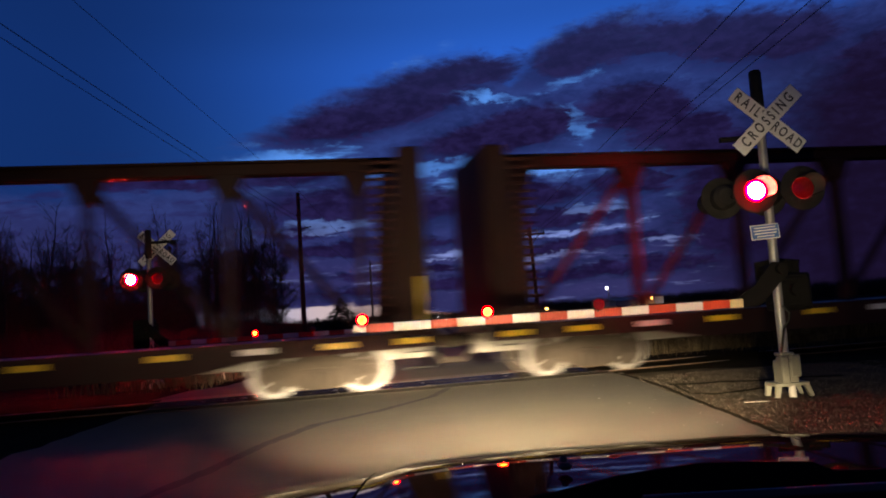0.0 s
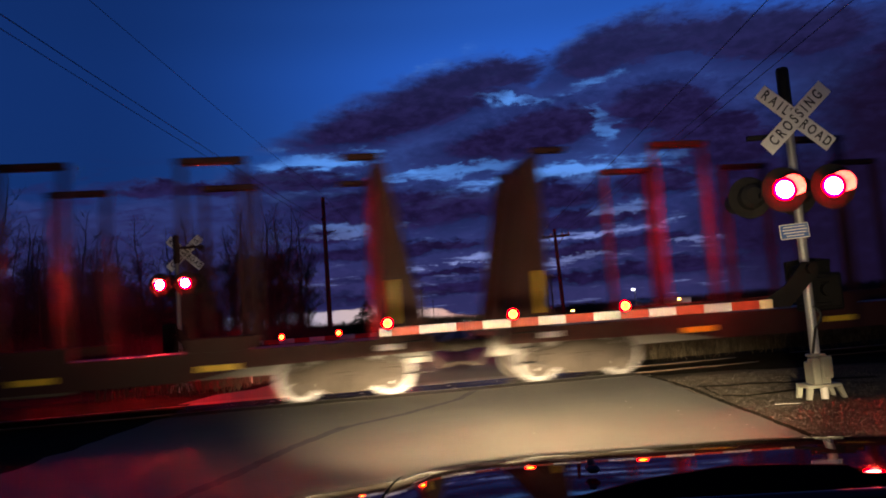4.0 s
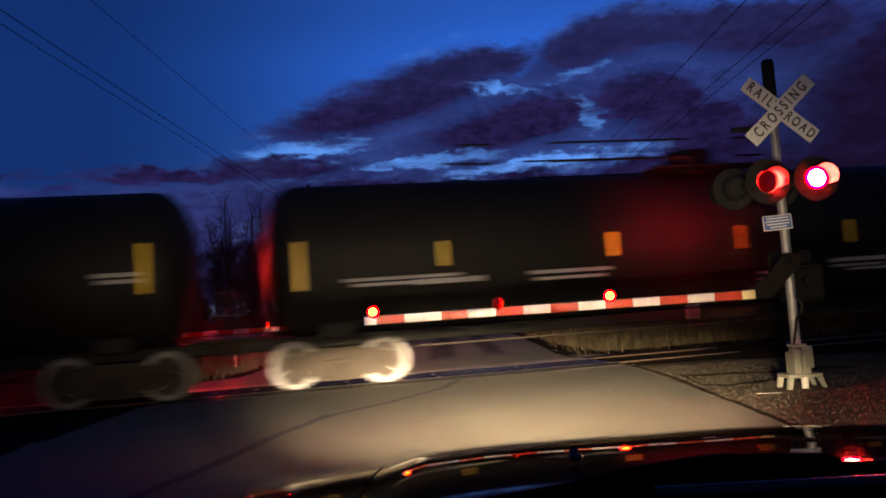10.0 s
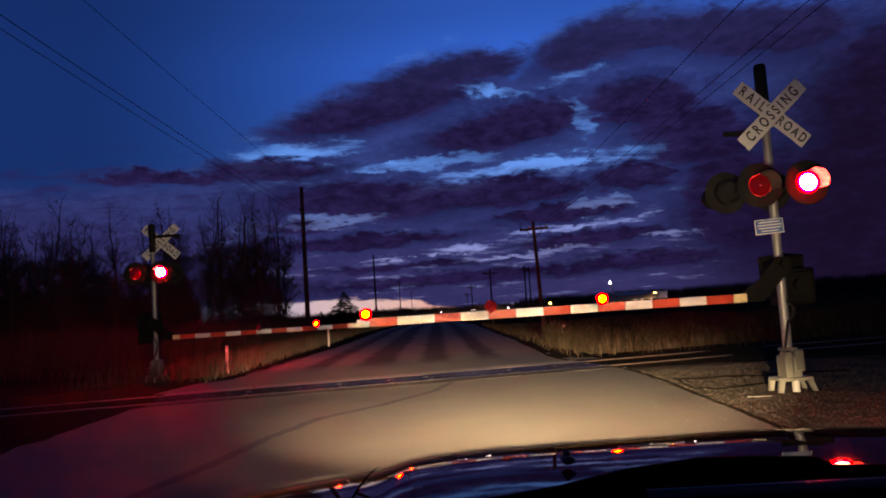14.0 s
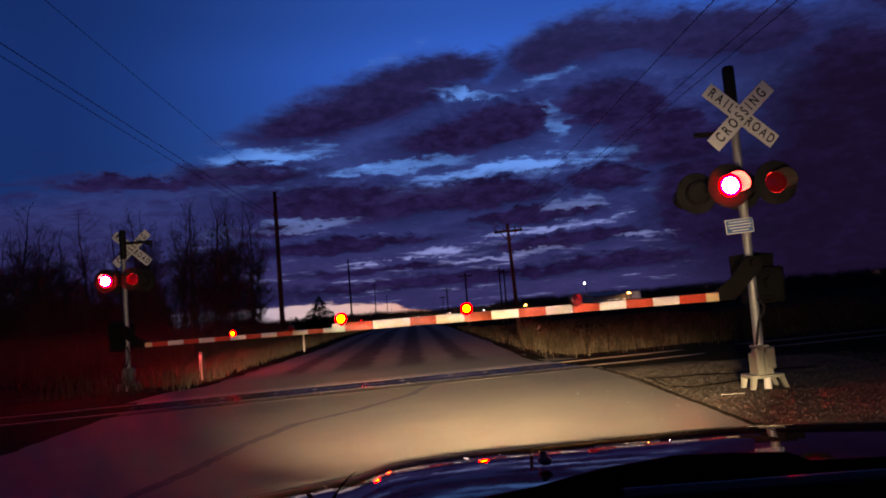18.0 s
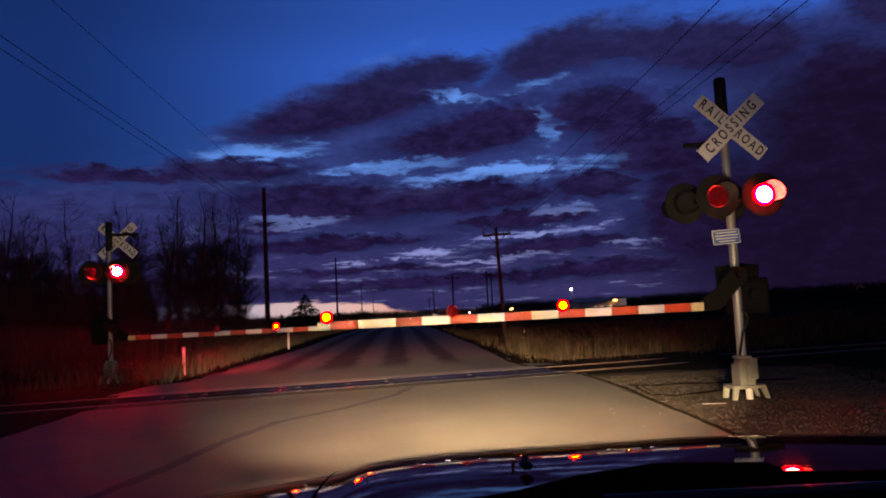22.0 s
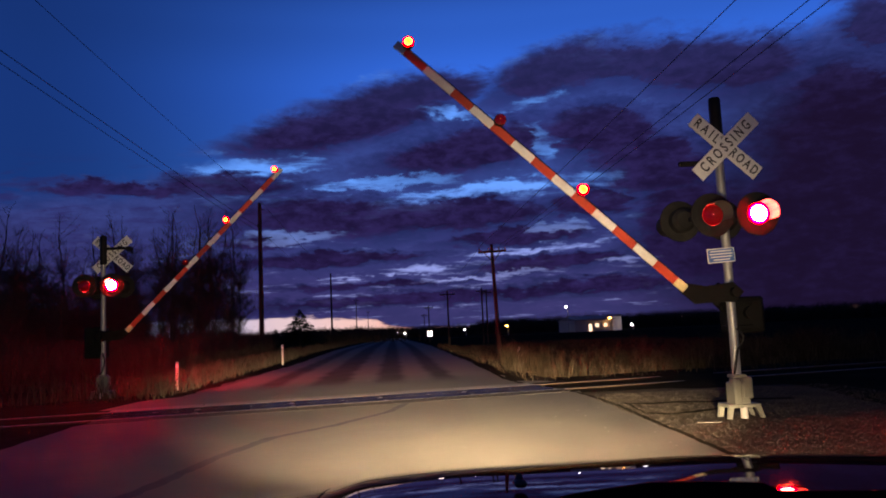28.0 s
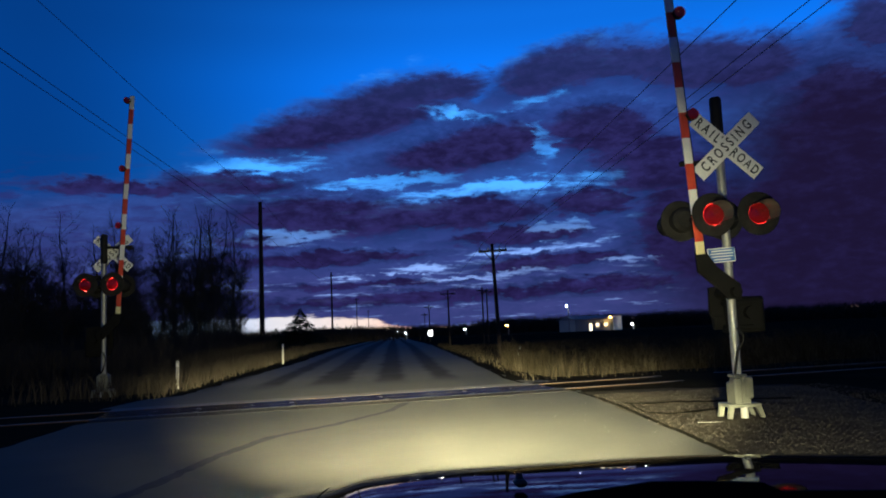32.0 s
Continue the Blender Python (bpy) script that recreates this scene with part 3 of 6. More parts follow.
    def mesh(self, name, mats, smooth=False):
        me = bpy.data.meshes.new(name)
        me.from_pydata(self.v, [], self.f)
        for m in (mats if isinstance(mats, (list, tuple)) else [mats]):
            me.materials.append(m)
        if any(self.m):
            me.polygons.foreach_set("material_index", self.m)
        if smooth:
            me.shade_smooth()
            bm = bmesh.new()
            bm.from_mesh(me)
            bmesh.ops.remove_doubles(bm, verts=bm.verts, dist=1e-5)
            bmesh.ops.recalc_face_normals(bm, faces=bm.faces)
            for e in bm.edges:
                e.smooth = len(e.link_faces) == 2 and e.calc_face_angle(0) < radians(38)
            bm.to_mesh(me)
            bm.free()
        me.update()
        return me


def thing(name, label, category, group="", m=None):
    ob = tagged(new(name), label, category, group)
    if m is not None:
        ob.matrix_basis = m
    return ob


def part(name, shape, mats, parent, label="", at=None, smooth=True):
    ob = new(name, shape.mesh(name, mats, smooth) if isinstance(shape, Shape) else shape)
    ob.parent = parent
    if at is not None:
        ob.matrix_basis = at
    if label:
        tagged(ob, label)
    return ob


def solid(name, shape, mats, label="", category="", group="", kind="", m=None, smooth=True):
    ob = new(name, shape.mesh(name, mats, smooth))
    if m is not None:
        ob.matrix_basis = m
    return tagged(ob, label, category, group, kind)


def lettering(text, size, mat, spacing=1.0):
    cu = bpy.data.curves.new("letters", "FONT")
    cu.body, cu.size, cu.extrude, cu.space_character = text, size, 0.0015, spacing
    cu.align_x, cu.align_y = "CENTER", "CENTER"
    cu.offset = size * 0.018
    tmp = bpy.data.objects.new("letters", cu)
    me = bpy.data.meshes.new_from_object(tmp)
    me.materials.clear()
    me.materials.append(mat)
    bpy.data.objects.remove(tmp)
    bpy.data.curves.remove(cu)
    return me

# ---- ground, road and track ----
SKEW = 0.185
TRACK_ANGLE = math.degrees(math.atan(SKEW))
ALONG = Vector((1, SKEW, 0)).normalized()
ACROSS = Vector((-ALONG.y, ALONG.x, 0))
CENTRE = Vector((0, 16.2, 0))
TRACK = Matrix.Translation(CENTRE) @ pose(0, 0, 0, 0, 0, TRACK_ANGLE)


def smooth_step(v, a, b):
    t = min(1.0, max(0.0, (v - a) / (b - a)))
    return t * t * (3 - 2 * t)


def ground_z(x, y):
    z = -min(3.2, 0.009 * max(0.0, y - 60.0))
    off = (Vector((x, y, 0)) - CENTRE).dot(ACROSS)
    side = smooth_step(x, 3.6, 5.2) * smooth_step(off, 2.6, 4.2) * smooth_step(y, 17, 21)
    z -= 0.22 * side * (1 - 0.5 * smooth_step(x, 9, 14))
    side = smooth_step(-x, 5.9, 8.5)
    z -= 0.30 * side * smooth_step(abs(off), 5.0, 8.0)
    near = smooth_step(x, 4.2, 7.5) * smooth_step(-off, 6.5, 9.0)
    z -= 0.25 * near
    z += 0.05 * noise.noise(Vector((x * 0.35, y * 0.35, 2.0))) * smooth_step(abs(x + 1.0), 5.5, 8)
    z -= 0.06 * smooth_step(x, 3.0, 3.6) * smooth_step(-x, -8.2, -7.0) * smooth_step(-y, -13.8, -13.2) * smooth_step(y, 3.0, 4.6)
    return z - 0.012


def lines(a, b, fine_a, fine_b, step, out):
    vals = [fine_a + i * step for i in range(int((fine_b - fine_a) / step) + 1)]
    d, v = step, fine_b
    while v < b:
        d *= out
        v += d
        vals.append(min(v, b))
    d, v = step, fine_a
    while v > a:
        d *= out
        v -= d
        vals.append(max(v, a))
    return sorted(set(vals))


GX = lines(-2400, 2400, -16, 18, 0.5, 1.35)
GY = lines(-600, 3200, 0, 42, 0.5, 1.3)
sheet = Shape()
sheet.v = [(x, y, ground_z(x, y)) for y in GY for x in GX]
nx = len(GX)
for j in range(len(GY) - 1):
    for i in range(nx - 1):
        a = j * nx + i
        sheet.f.append((a, a + 1, a + nx + 1, a + nx))
        sheet.m.append(0)
ground = solid("ground", sheet, EARTH, "dark damp earth and low turf", "ground", kind="structure")


def track_y(x, off):
    """The y of the line that runs beside the track at that offset."""
    return CENTRE.y + SKEW * x + off * math.hypot(1, SKEW)


def strip(rows, z=0.004, cols=6, before=None, after=None):
    """A ground strip through rows of (y, x_left, x_right), cut by the track's edge where before or after names an offset."""
    s = Shape()
    for y0, xa, xb in rows:
        for i in range(cols + 1):
            x = xa + (xb - xa) * i / cols
            y = y0
            if before is not None:
                y = min(y0, track_y(x, before) - 0.01 * max(0.0, 17.5 - y0))
            if after is not None:
                y = max(y0, track_y(x, after) + 0.01 * max(0.0, y0 - 14.0))
            s.v.append((x, y, max(-0.009 * max(0, y - 60), -3.2) + z))
    for j in range(len(rows) - 1):
        for i in range(cols):
            a = j * (cols + 1) + i
            s.f.append((a, a + 1, a + cols + 2, a + cols + 1))
            s.m.append(0)
    return s


rng = random.Random(4)
rows = []
y = -8.0
while y < 15.2:
    rows.append((y, -5.5 + 0.08 * rng.uniform(-1, 1), 3.38 + 0.045 * max(0, y - 7.5) + 0.022 * rng.uniform(-1, 1)))
    y += 0.45
rows.append((17.5, -5.7, 3.78))
solid("road", strip(rows, 0.004, 14, before=-1.36), ASPHALT, "worn pale asphalt road lit by headlights", "road", kind="structure")
rows = [(14.0, -6.2, 4.2), (18.3, -6.0, 3.9), (18.8, -5.8, 3.6)]
y = 19.2
while y < 420:
    rows.append((y, -5.2 + 0.10 * rng.uniform(-1, 1) + 0.6 * smooth_step(y, 20, 40), 3.0 + 0.10 * rng.uniform(-1, 1)))
    y += 0.5 + max(0, (y - 40)) * 0.12
solid("road", strip(rows, 0.004, 14, after=1.30), ASPHALT, "damp asphalt road with pale dry wheel paths", "road", kind="structure")

# gravel shoulders, with loose stones
solid("shoulder", strip([(y, 3.1, 7.6 + 0.3 * math.sin(y)) for y in np.arange(4.0, 15.6, 0.4)], -0.004, 8), GRAVEL, "gravel shoulder round the signal mast", "gravel", kind="structure")
solid("shoulder", strip([(y, -9.0 + 0.4 * math.sin(y), -5.3) for y in np.arange(2.0, 13.2, 0.4)], -0.004, 8), EARTH, "dark dirt shoulder", "gravel", kind="structure")


def stones(count, place, lo, hi, seed):
    r = random.Random(seed)
    s = Shape()
    for _ in range(count):
        x, y, z = place(r)
        k = r.uniform(lo, hi)
        w = r.uniform(0, 6.28)
        c, sn = math.cos(w) * k, math.sin(w) * k
        h = k * r.uniform(0.3, 0.55)
        v = [(x + c, y + sn, z), (x - sn, y + c, z), (x - c * 0.9, y - sn * 0.9, z), (x + sn, y - c, z), (x + r.uniform(-0.3, 0.3) * k, y + r.uniform(-0.3, 0.3) * k, z + h)]
        s.add(v, [(0, 1, 4), (1, 2, 4), (2, 3, 4), (3, 0, 4)])
    return s


solid("loose_gravel", stones(15000, lambda r: (r.uniform(3.5, 8.5), r.uniform(6.0, 14.6), -0.004), 0.005, 0.022, 5), STONE, "scattered gravel on the shoulder", "gravel", kind="stuff", smooth=False)

solid("road_pebbles", stones(36, lambda r: (r.uniform(-4.5, 3.4) if r.random() < 0.4 else r.uniform(2.2, 3.5), r.uniform(6.5, 14.0), 0.004), 0.006, 0.014, 15), STAKE_WHITE, "pale pebbles scattered on the asphalt", "pebbles", kind="stuff", smooth=False)

# ballast bank beside the road on both sides, seen as a low stony ridge
def on_track(s, off, z=0.0):
    p = CENTRE + ALONG * s + ACROSS * off
    return (p.x, p.y, z)


def bank(s0, s1):
    b = Shape()
    n = max(2, int((s1 - s0) / 0.5))
    prof = [(-3.6, -0.03), (-2.6, -0.012), (-1.5, -0.03), (-0.86, -0.05), (-0.6, -0.13), (1.9, -0.12), (2.5, -0.08), (3.3, -0.35)]
    for i in range(n + 1):
        s = s0 + (s1 - s0) * i / n
        for off, z in prof:
            b.v.append(on_track(s, off, z + 0.010 * noise.noise(Vector((s * 2, off * 2, 1)))))
    k = len(prof)
    for i in range(n):
        for e in range(k - 1):
            a = i * k + e
            b.f.append((a, a + k, a + k + 1, a + 1))
            b.m.append(0)
    return b


for s0, s1 in ((-90, -5.85), (3.46, 90)):
    solid("ballast_bed", bank(s0, s1), GRAVEL, "stony track ballast beside the crossing", "ballast", kind="structure")
solid("ballast_stones", stones(5200, lambda r: on_track(r.uniform(3.5, 15), r.uniform(-0.6, 3.0), -0.06), 0.02, 0.05, 6), STONE, "loose ballast stones between the ties", "ballast", kind="stuff", smooth=False)
solid("ballast_stones", stones(2600, lambda r: on_track(r.uniform(-16, -6.3), r.uniform(-3.0, 3.0), -0.05), 0.02, 0.05, 7), STONE, "loose ballast stones between the ties", "ballast", kind="stuff", smooth=False)

# rails: rusty web and foot, polished head
def rail(off):
    s = Shape()
    prof = [(-0.07, -0.17), (0.07, -0.17), (0.07, -0.155), (0.012, -0.13), (0.012, -0.04), (0.036, -0.03), (0.036, -0.004), (0.028, 0.0), (-0.028, 0.0), (-0.036, -0.004), (-0.036, -0.03), (-0.012, -0.04), (-0.012, -0.13), (-0.07, -0.155)]
    k = len(prof)
    for x in (-160, 160):
        s.v += [(x, off + a, z + 0.012) for a, z in prof]
    for i in range(k):
        j = (i + 1) % k
        s.f.append((i, k + i, k + j, j))
        s.m.append(1 if i in (6, 7, 8) else 0)
    return s


for off in (-0.7525, 0.7525):
    solid("rail", rail(off), [RAIL_RUST, RAIL_TOP], "steel rail with a polished head set in the crossing", "rail", "track rails", m=TRACK, smooth=False)

# ties beside the road
tie_mesh = Shape().box((0, 0, 0), (0.23, 2.6, 0.18), bevel=0.012).mesh("tie", TIE)
r = random.Random(8)
for s in [*np.arange(3.75, 26, 0.53), *np.arange(-26, -6.4, 0.53)]:
    ob = new("railway_tie", tie_mesh)
    ob.matrix_basis = TRACK @ pose(s + r.uniform(-0.02, 0.02), r.uniform(-0.04, 0.04), -0.215, 0, 0, r.uniform(-1.2, 1.2))
    tagged(ob, "dark creosoted wooden railway tie", "railway tie", "railway ties")

# crossing surface: dark rubber panels along the rails, pale asphalt between
cross = thing("crossing_surface", "rubber and asphalt panels laid between and beside the rails", "level crossing")
tagged(cross, kind="structure")
cross.matrix_basis = TRACK
panel_long = 1.85
for off, w, mat in ((-1.08, 0.56, RUBBER_PANEL), (-0.34, 0.66, RUBBER_WET), (0.34, 0.66, RUBBER_WET), (1.05, 0.50, PANEL_PALE)):
    me = Shape().box((0, 0, 0), (panel_long - 0.012, w - 0.012, 0.16), bevel=0.012).mesh("panel", mat)
    for i in range(5):
        ob = part("panel", me, None, cross, at=pose(-5.8 + panel_long * (i + 0.5), off, -0.071 + r.uniform(-0.003, 0.003)))

# tar-sealed cracks wandering over the asphalt
def tar_line(pts, w, seed, z=0.0085):
    rr = random.Random(seed)
    s = Shape()
    fine = []
    for (xa, ya), (xb, yb) in zip(pts[:-1], pts[1:]):
        n = max(2, int(math.hypot(xb - xa, yb - ya) / 0.12))
        fine += [(xa + (xb - xa) * i / n, ya + (yb - ya) * i / n) for i in range(n)]
    fine.append(pts[-1])
    for i, (x, y) in enumerate(fine):
        xa, ya = fine[max(0, i - 1)]
        xb, yb = fine[min(len(fine) - 1, i + 1)]
        d = Vector((xb - xa, yb - ya)).normalized()
        ww = w * rr.uniform(0.7, 1.25)
        j = rr.uniform(-0.012, 0.012)
        s.v += [(x - d.y * ww + j, y + d.x * ww, z), (x + d.y * ww + j, y - d.x * ww, z)]
    for i in range(len(fine) - 1):
        s.f.append((2 * i, 2 * i + 1, 2 * i + 3, 2 * i + 2))
        s.m.append(0)
    return s


for pts, w, sd in (([(-3.0, 5.0), (-2.75, 6.3), (-2.41, 7.74), (-2.15, 9.3), (-1.75, 10.77), (-0.95, 11.84), (-0.12, 13.38), (0.22, 14.86)], 0.085, 1),):
    solid("tar_seam", tar_line(pts, w, sd), TAR, "dark tar-sealed crack in the asphalt", "road crack", kind="structure")

# thin dark earth-coloured strips over the gravel and along the road's right edge
for pts, w, sd in (([(3.86, 12.75), (4.3, 12.55), (4.7, 12.62), (5.2, 12.4), (5.9, 12.5), (6.6, 12.3)], 0.085, 2), ([(3.80, 11.35), (4.05, 11.1), (4.4, 11.2), (4.75, 11.35), (5.1, 11.5)], 0.07, 3), ([(3.78, 11.4), (3.84, 12.1), (3.95, 12.7)], 0.02, 4),
                   ([(3.395, 7.2), (3.50, 9.0), (3.60, 11.0), (3.70, 12.6), (3.72, 13.6), (3.66, 15.2)], 0.04, 5), ([(3.66, 15.3), (3.40, 16.8), (3.08, 17.9), (2.9, 19.9), (2.98, 23.3), (3.0, 28.6)], 0.06, 6)):
    solid("ground_crack", tar_line(pts, w, sd, 0.0068), EARTH, "dark ragged line on the packed gravel", "ground crack", kind="structure")
solid("broken_stick", Shape().rod((4.02, 10.02, 0.01), (4.32, 9.94, 0.012), 0.006, 0.004, 7), PANEL_PALE, "pale broken stick lying on the gravel", "stick")

# ---- crossing signals ----
def lamp_housing():
    s = Shape()
    s.lathe([(0.150, -0.004), (0.300, -0.004), (0.306, 0.004), (0.300, 0.012), (0.180, 0.014)], 40, 0, axis="y")
    s.lathe([(0.150, -0.004), (0.154, 0.03), (0.150, 0.14), (0.09, 0.175), (0.001, 0.18)], 28, 1, axis="y")
    s.lathe([(0.18, 0.014), (0.175, 0.15), (0.12, 0.21), (0.001, 0.22)], 28, 0, axis="y")
    return s


def lamp_visor(a, b, long):
    s = Shape()
    s.lathe([(0.162, 0.0), (0.166, -long * 0.55), (0.160, -long), (0.157, -long), (0.158, 0.0)], 26, [0, 0, 0, 1], axis="y", arc=(radians(a), radians(b)))
    return s


def lamp_disc(radius=0.147, thick=0.016, rim=(0, 2)):
    """A lens pack that turns in its housing: lit glass on one face, dark glass on the other."""
    s = Shape()
    s.lathe([(0.001, -thick * 3.5), (radius * 0.35, -thick * 3.3), (radius * 0.60, -thick * 2.75), (radius * 0.86, -thick * 1.6), (radius, -thick * 0.5)], 28, [0, 0, *rim], axis="y")
    s.lathe([(radius, -thick * 0.5), (radius, thick * 0.5), (radius * 0.6, thick * 1.3), (0.001, thick * 1.5)], 28, 1, axis="y")
    return s


HOUSING = lamp_housing().mesh("housing", [LAMP_BLACK, SIGN_BLACK], True)
VISOR = lamp_visor(-35, 128, 0.30).mesh("visor", [LAMP_BLACK, VISOR_INSIDE], True)
VISOR_FAR = lamp_visor(35, 150, 0.16).mesh("visor", [LAMP_BLACK, VISOR_INSIDE], True)
DISC_FRONT = lamp_disc().mesh("lens", [LENS_LIT, LENS_DARK, LENS_EDGE], True)
DISC_FAR = lamp_disc().mesh("lens", [LENS_LIT_FAR, LENS_DARK, LENS_EDGE], True)
DISC_REAR = lamp_disc().mesh("lens", [LENS_BACK_LIT, LENS_DARK, LENS_EDGE], True)
DISC_REAR_FAR = lamp_disc().mesh("lens", [LENS_BACK_FAR, LENS_DARK, LENS_EDGE], True)
TUBE = Shape().lathe([(0.162, 0.0), (0.162, -0.56), (0.157, -0.56), (0.157, 0.0)], 26, 0, axis="y").mesh("visor", BLACK_PAINT, True)
LENSES = []          # lens, its phase, its rest pose


def flasher(parent, at, phase, rear=False, lit=True, far=False):
    h = part("flashing_lamp", HOUSING, None, parent, "black round background with a red lens", at)
    part("visor", VISOR_FAR if far else (TUBE if rear else VISOR), None, h)
    lens = part("lens", (DISC_REAR_FAR if far else DISC_REAR) if rear else (DISC_FAR if far else DISC_FRONT), None, h, "red glass lens")
    LENSES.append((lens, phase if lit else "dark", Matrix()))
    return h


def blade(parent, text_runs, angle, y, back):
    """One arm of the crossbuck with its words."""
    s = Shape().box((0, 0, 0), (1.22, 0.006, 0.229), bevel=0.002)
    at = pose(0, y, 0, 0, angle, 0)
    narrow = Matrix.Diagonal((0.70, 1.0, 1.0, 1.0))
    b = part("sign_blade", s, SIGN_WHITE, parent, "white blade with black capital letters", at)
    for text, cx, size, gap in text_runs:
        ob = part("letters", lettering(text, size, SIGN_BLACK, gap * 1.46), None, b, "black capital letters", Matrix.Translation((cx, -0.006, 0)) @ pose(0, 0, 0, 90, 0, 0) @ narrow)
    return b


def signal(base, top, sign_xyz, sign_behind, front, rear, mech, plate, name_label):
    o = Vector(base)
    sg = thing("crossing_signal", name_label, "railroad signal", "crossing signals", Matrix.Translation(o))
    part("mast", Shape().lathe([(0.062, 0.55), (0.062, top - 0.75), (0.066, top - 0.75), (0.066, top - 0.74)], 20), GALV, sg, "weathered bare steel pole")
    part("mast_top", Shape().lathe([(0.066, top - 0.74), (0.085, top - 0.70), (0.085, top), (0.070, top + 0.03), (0.001, top + 0.04)], 18), BLACK_PAINT, sg, "black pole top with a cap")
    # cast base with spread feet
    b = Shape()
    b.box((0, 0, 0.33), (0.24, 0.26, 0.32), bevel=0.02).box((0.085, -0.02, 0.41), (0.15, 0.24, 0.30), bevel=0.02).box((-0.07, -0.08, 0.36), (0.11, 0.18, 0.38), bevel=0.02)
    b.box((0.0, 0, 0.57), (0.20, 0.22, 0.05), bevel=0.015)
    part("junction_box", b, GALV_PALE, sg, "pale weathered cast junction box")
    p = Shape().box((0, 0, 0.17), (0.46, 0.38, 0.05), bevel=0.012)
    part("base_plate", p, GALV_PALE, sg)
    for fx in (-0.19, 0.19):
        for fy in (-0.15, 0.15):
            f = Shape().prism([(-0.04, 0.16), (0.04, 0.16), (0.09 if fx > 0 else 0.0, 0.0), (0.04 if fx > 0 else -0.06, 0.0)], fy - 0.028, fy + 0.028)
            part("foot", f, GALV_PALE, sg, at=pose(fx, 0, 0))
    part("conduit", Shape().rod((0.0, -0.14, 0.0), (0.0, -0.14, 0.16), 0.05, 0.05, 12), STAKE_WHITE, sg, "short pale cable pipe")
    # crossbuck
    sx, sy, sz = (Vector(sign_xyz) - o)
    cb = part("crossbuck", Shape().box((0, 0.03, 0), (0.12, 0.05, 0.30), bevel=0.006), GALV, sg, "white railroad crossbuck", pose(sx, sy, sz))
    s = -1 if sign_behind else 1
    blade(cb, (("RAIL", -0.345, 0.205, 1.10), ("ROAD", 0.345, 0.195, 0.98)), 42.5, 0.012, sign_behind)
    blade(cb, (("CROSSING", 0.0, 0.205, 1.10),), -42.5, 0.0, sign_behind)
    # lamp arms and flashers
    ax = Shape().rod((front[0][0] - o.x, front[0][1] - o.y + 0.30, front[0][2] - o.z - 0.02), (front[1][0] - o.x, front[1][1] - o.y + 0.30, front[1][2] - o.z - 0.02), 0.035, 0.035, 12)
    ax.box((0, 0, front[0][2] - o.z), (0.20, 0.24, 0.18), bevel=0.02)
    for q in (*front, *rear):
        ax.rod((q[0] - o.x, (q[1] - o.y) * 0.5, q[2] - o.z), (q[0] - o.x, q[1] - o.y + (0.12 if q[1] < o.y else -0.12), q[2] - o.z), 0.03, 0.03, 10)
    ax.rod((min(q[0] for q in rear) - o.x, 0.05, front[0][2] - o.z), (max(q[0] for q in front) - o.x, -0.05, front[0][2] - o.z), 0.035, 0.035, 12)
    part("lamp_crossarm", ax, BLACK_PAINT, sg, "black steel arm that carries the lamps")
    for q, ph in zip(front, ("L", "R")):
        flasher(sg, pose(q[0] - o.x, q[1] - o.y, q[2] - o.z), ph, far=sign_behind)
    for q, ph in zip(rear, ("L", "R")):
        flasher(sg, pose(q[0] - o.x, q[1] - o.y, q[2] - o.z, 0, 0, 180), ph, True, mech[6], far=sign_behind)
    # gate mechanism
    mx, my, mz, mw, md, mh, _ = mech
    g = Shape().box((mx, my, mz), (mw, md, mh), bevel=0.03).box((mx, my - md / 2 - 0.012, mz), (mw * 0.8, 0.03, mh * 0.8), bevel=0.01)
    g.rod((mx, my - md / 2 - 0.12, mz + mh * 0.05), (mx, my, mz + mh * 0.05), 0.09, 0.09, 16)
    part("gate_mechanism", g, BOX_GREY, sg, "weathered dark grey gate machine case")
    for k in (-1, 1):
        part("clamp", Shape().box((mx * 0.5, my * 0.5, mz + k * mh * 0.33), (abs(mx) + 0.1, abs(my) + 0.08, 0.06), bevel=0.01), BOX_GREY, sg)
    part("cable", Shape().tube([Vector((0.02, -0.08, mz - mh * 0.35)), Vector((0.08, -0.13, mz - mh * 0.55)), Vector((0.07, -0.12, mz - mh * 0.72)), Vector((0.0, -0.08, mz - mh * 0.95)), Vector((-0.06, -0.06, 0.6))], 0.018, 8), BLACK_PAINT, sg, "drooping black cable")
    if plate:
        px, py, pz = (Vector(plate) - o)
        pl = part("notice_plate", Shape().box((0, 0, 0), (0.40, 0.006, 0.205), bevel=0.003), SIGN_WHITE, sg, "small blue notice plate with a white border", pose(px, py, pz, 0, -3, 0))
        part("blue_field", Shape().box((0, -0.005, 0), (0.375, 0.004, 0.18), bevel=0.0015), SIGN_BLUE, pl)
        bars = Shape()
        for i, w in enumerate((0.30, 0.33, 0.31, 0.24)):
            bars.box((0, -0.009, 0.06 - i * 0.04), (w, 0.003, 0.016))
        part("line_of_writing", bars, SIGN_WHITE, pl)
        part("plate_clamp", Shape().box((0, (-py) / 2, 0), (0.05, abs(py), 0.05), bevel=0.004), GALV, pl)
    return sg


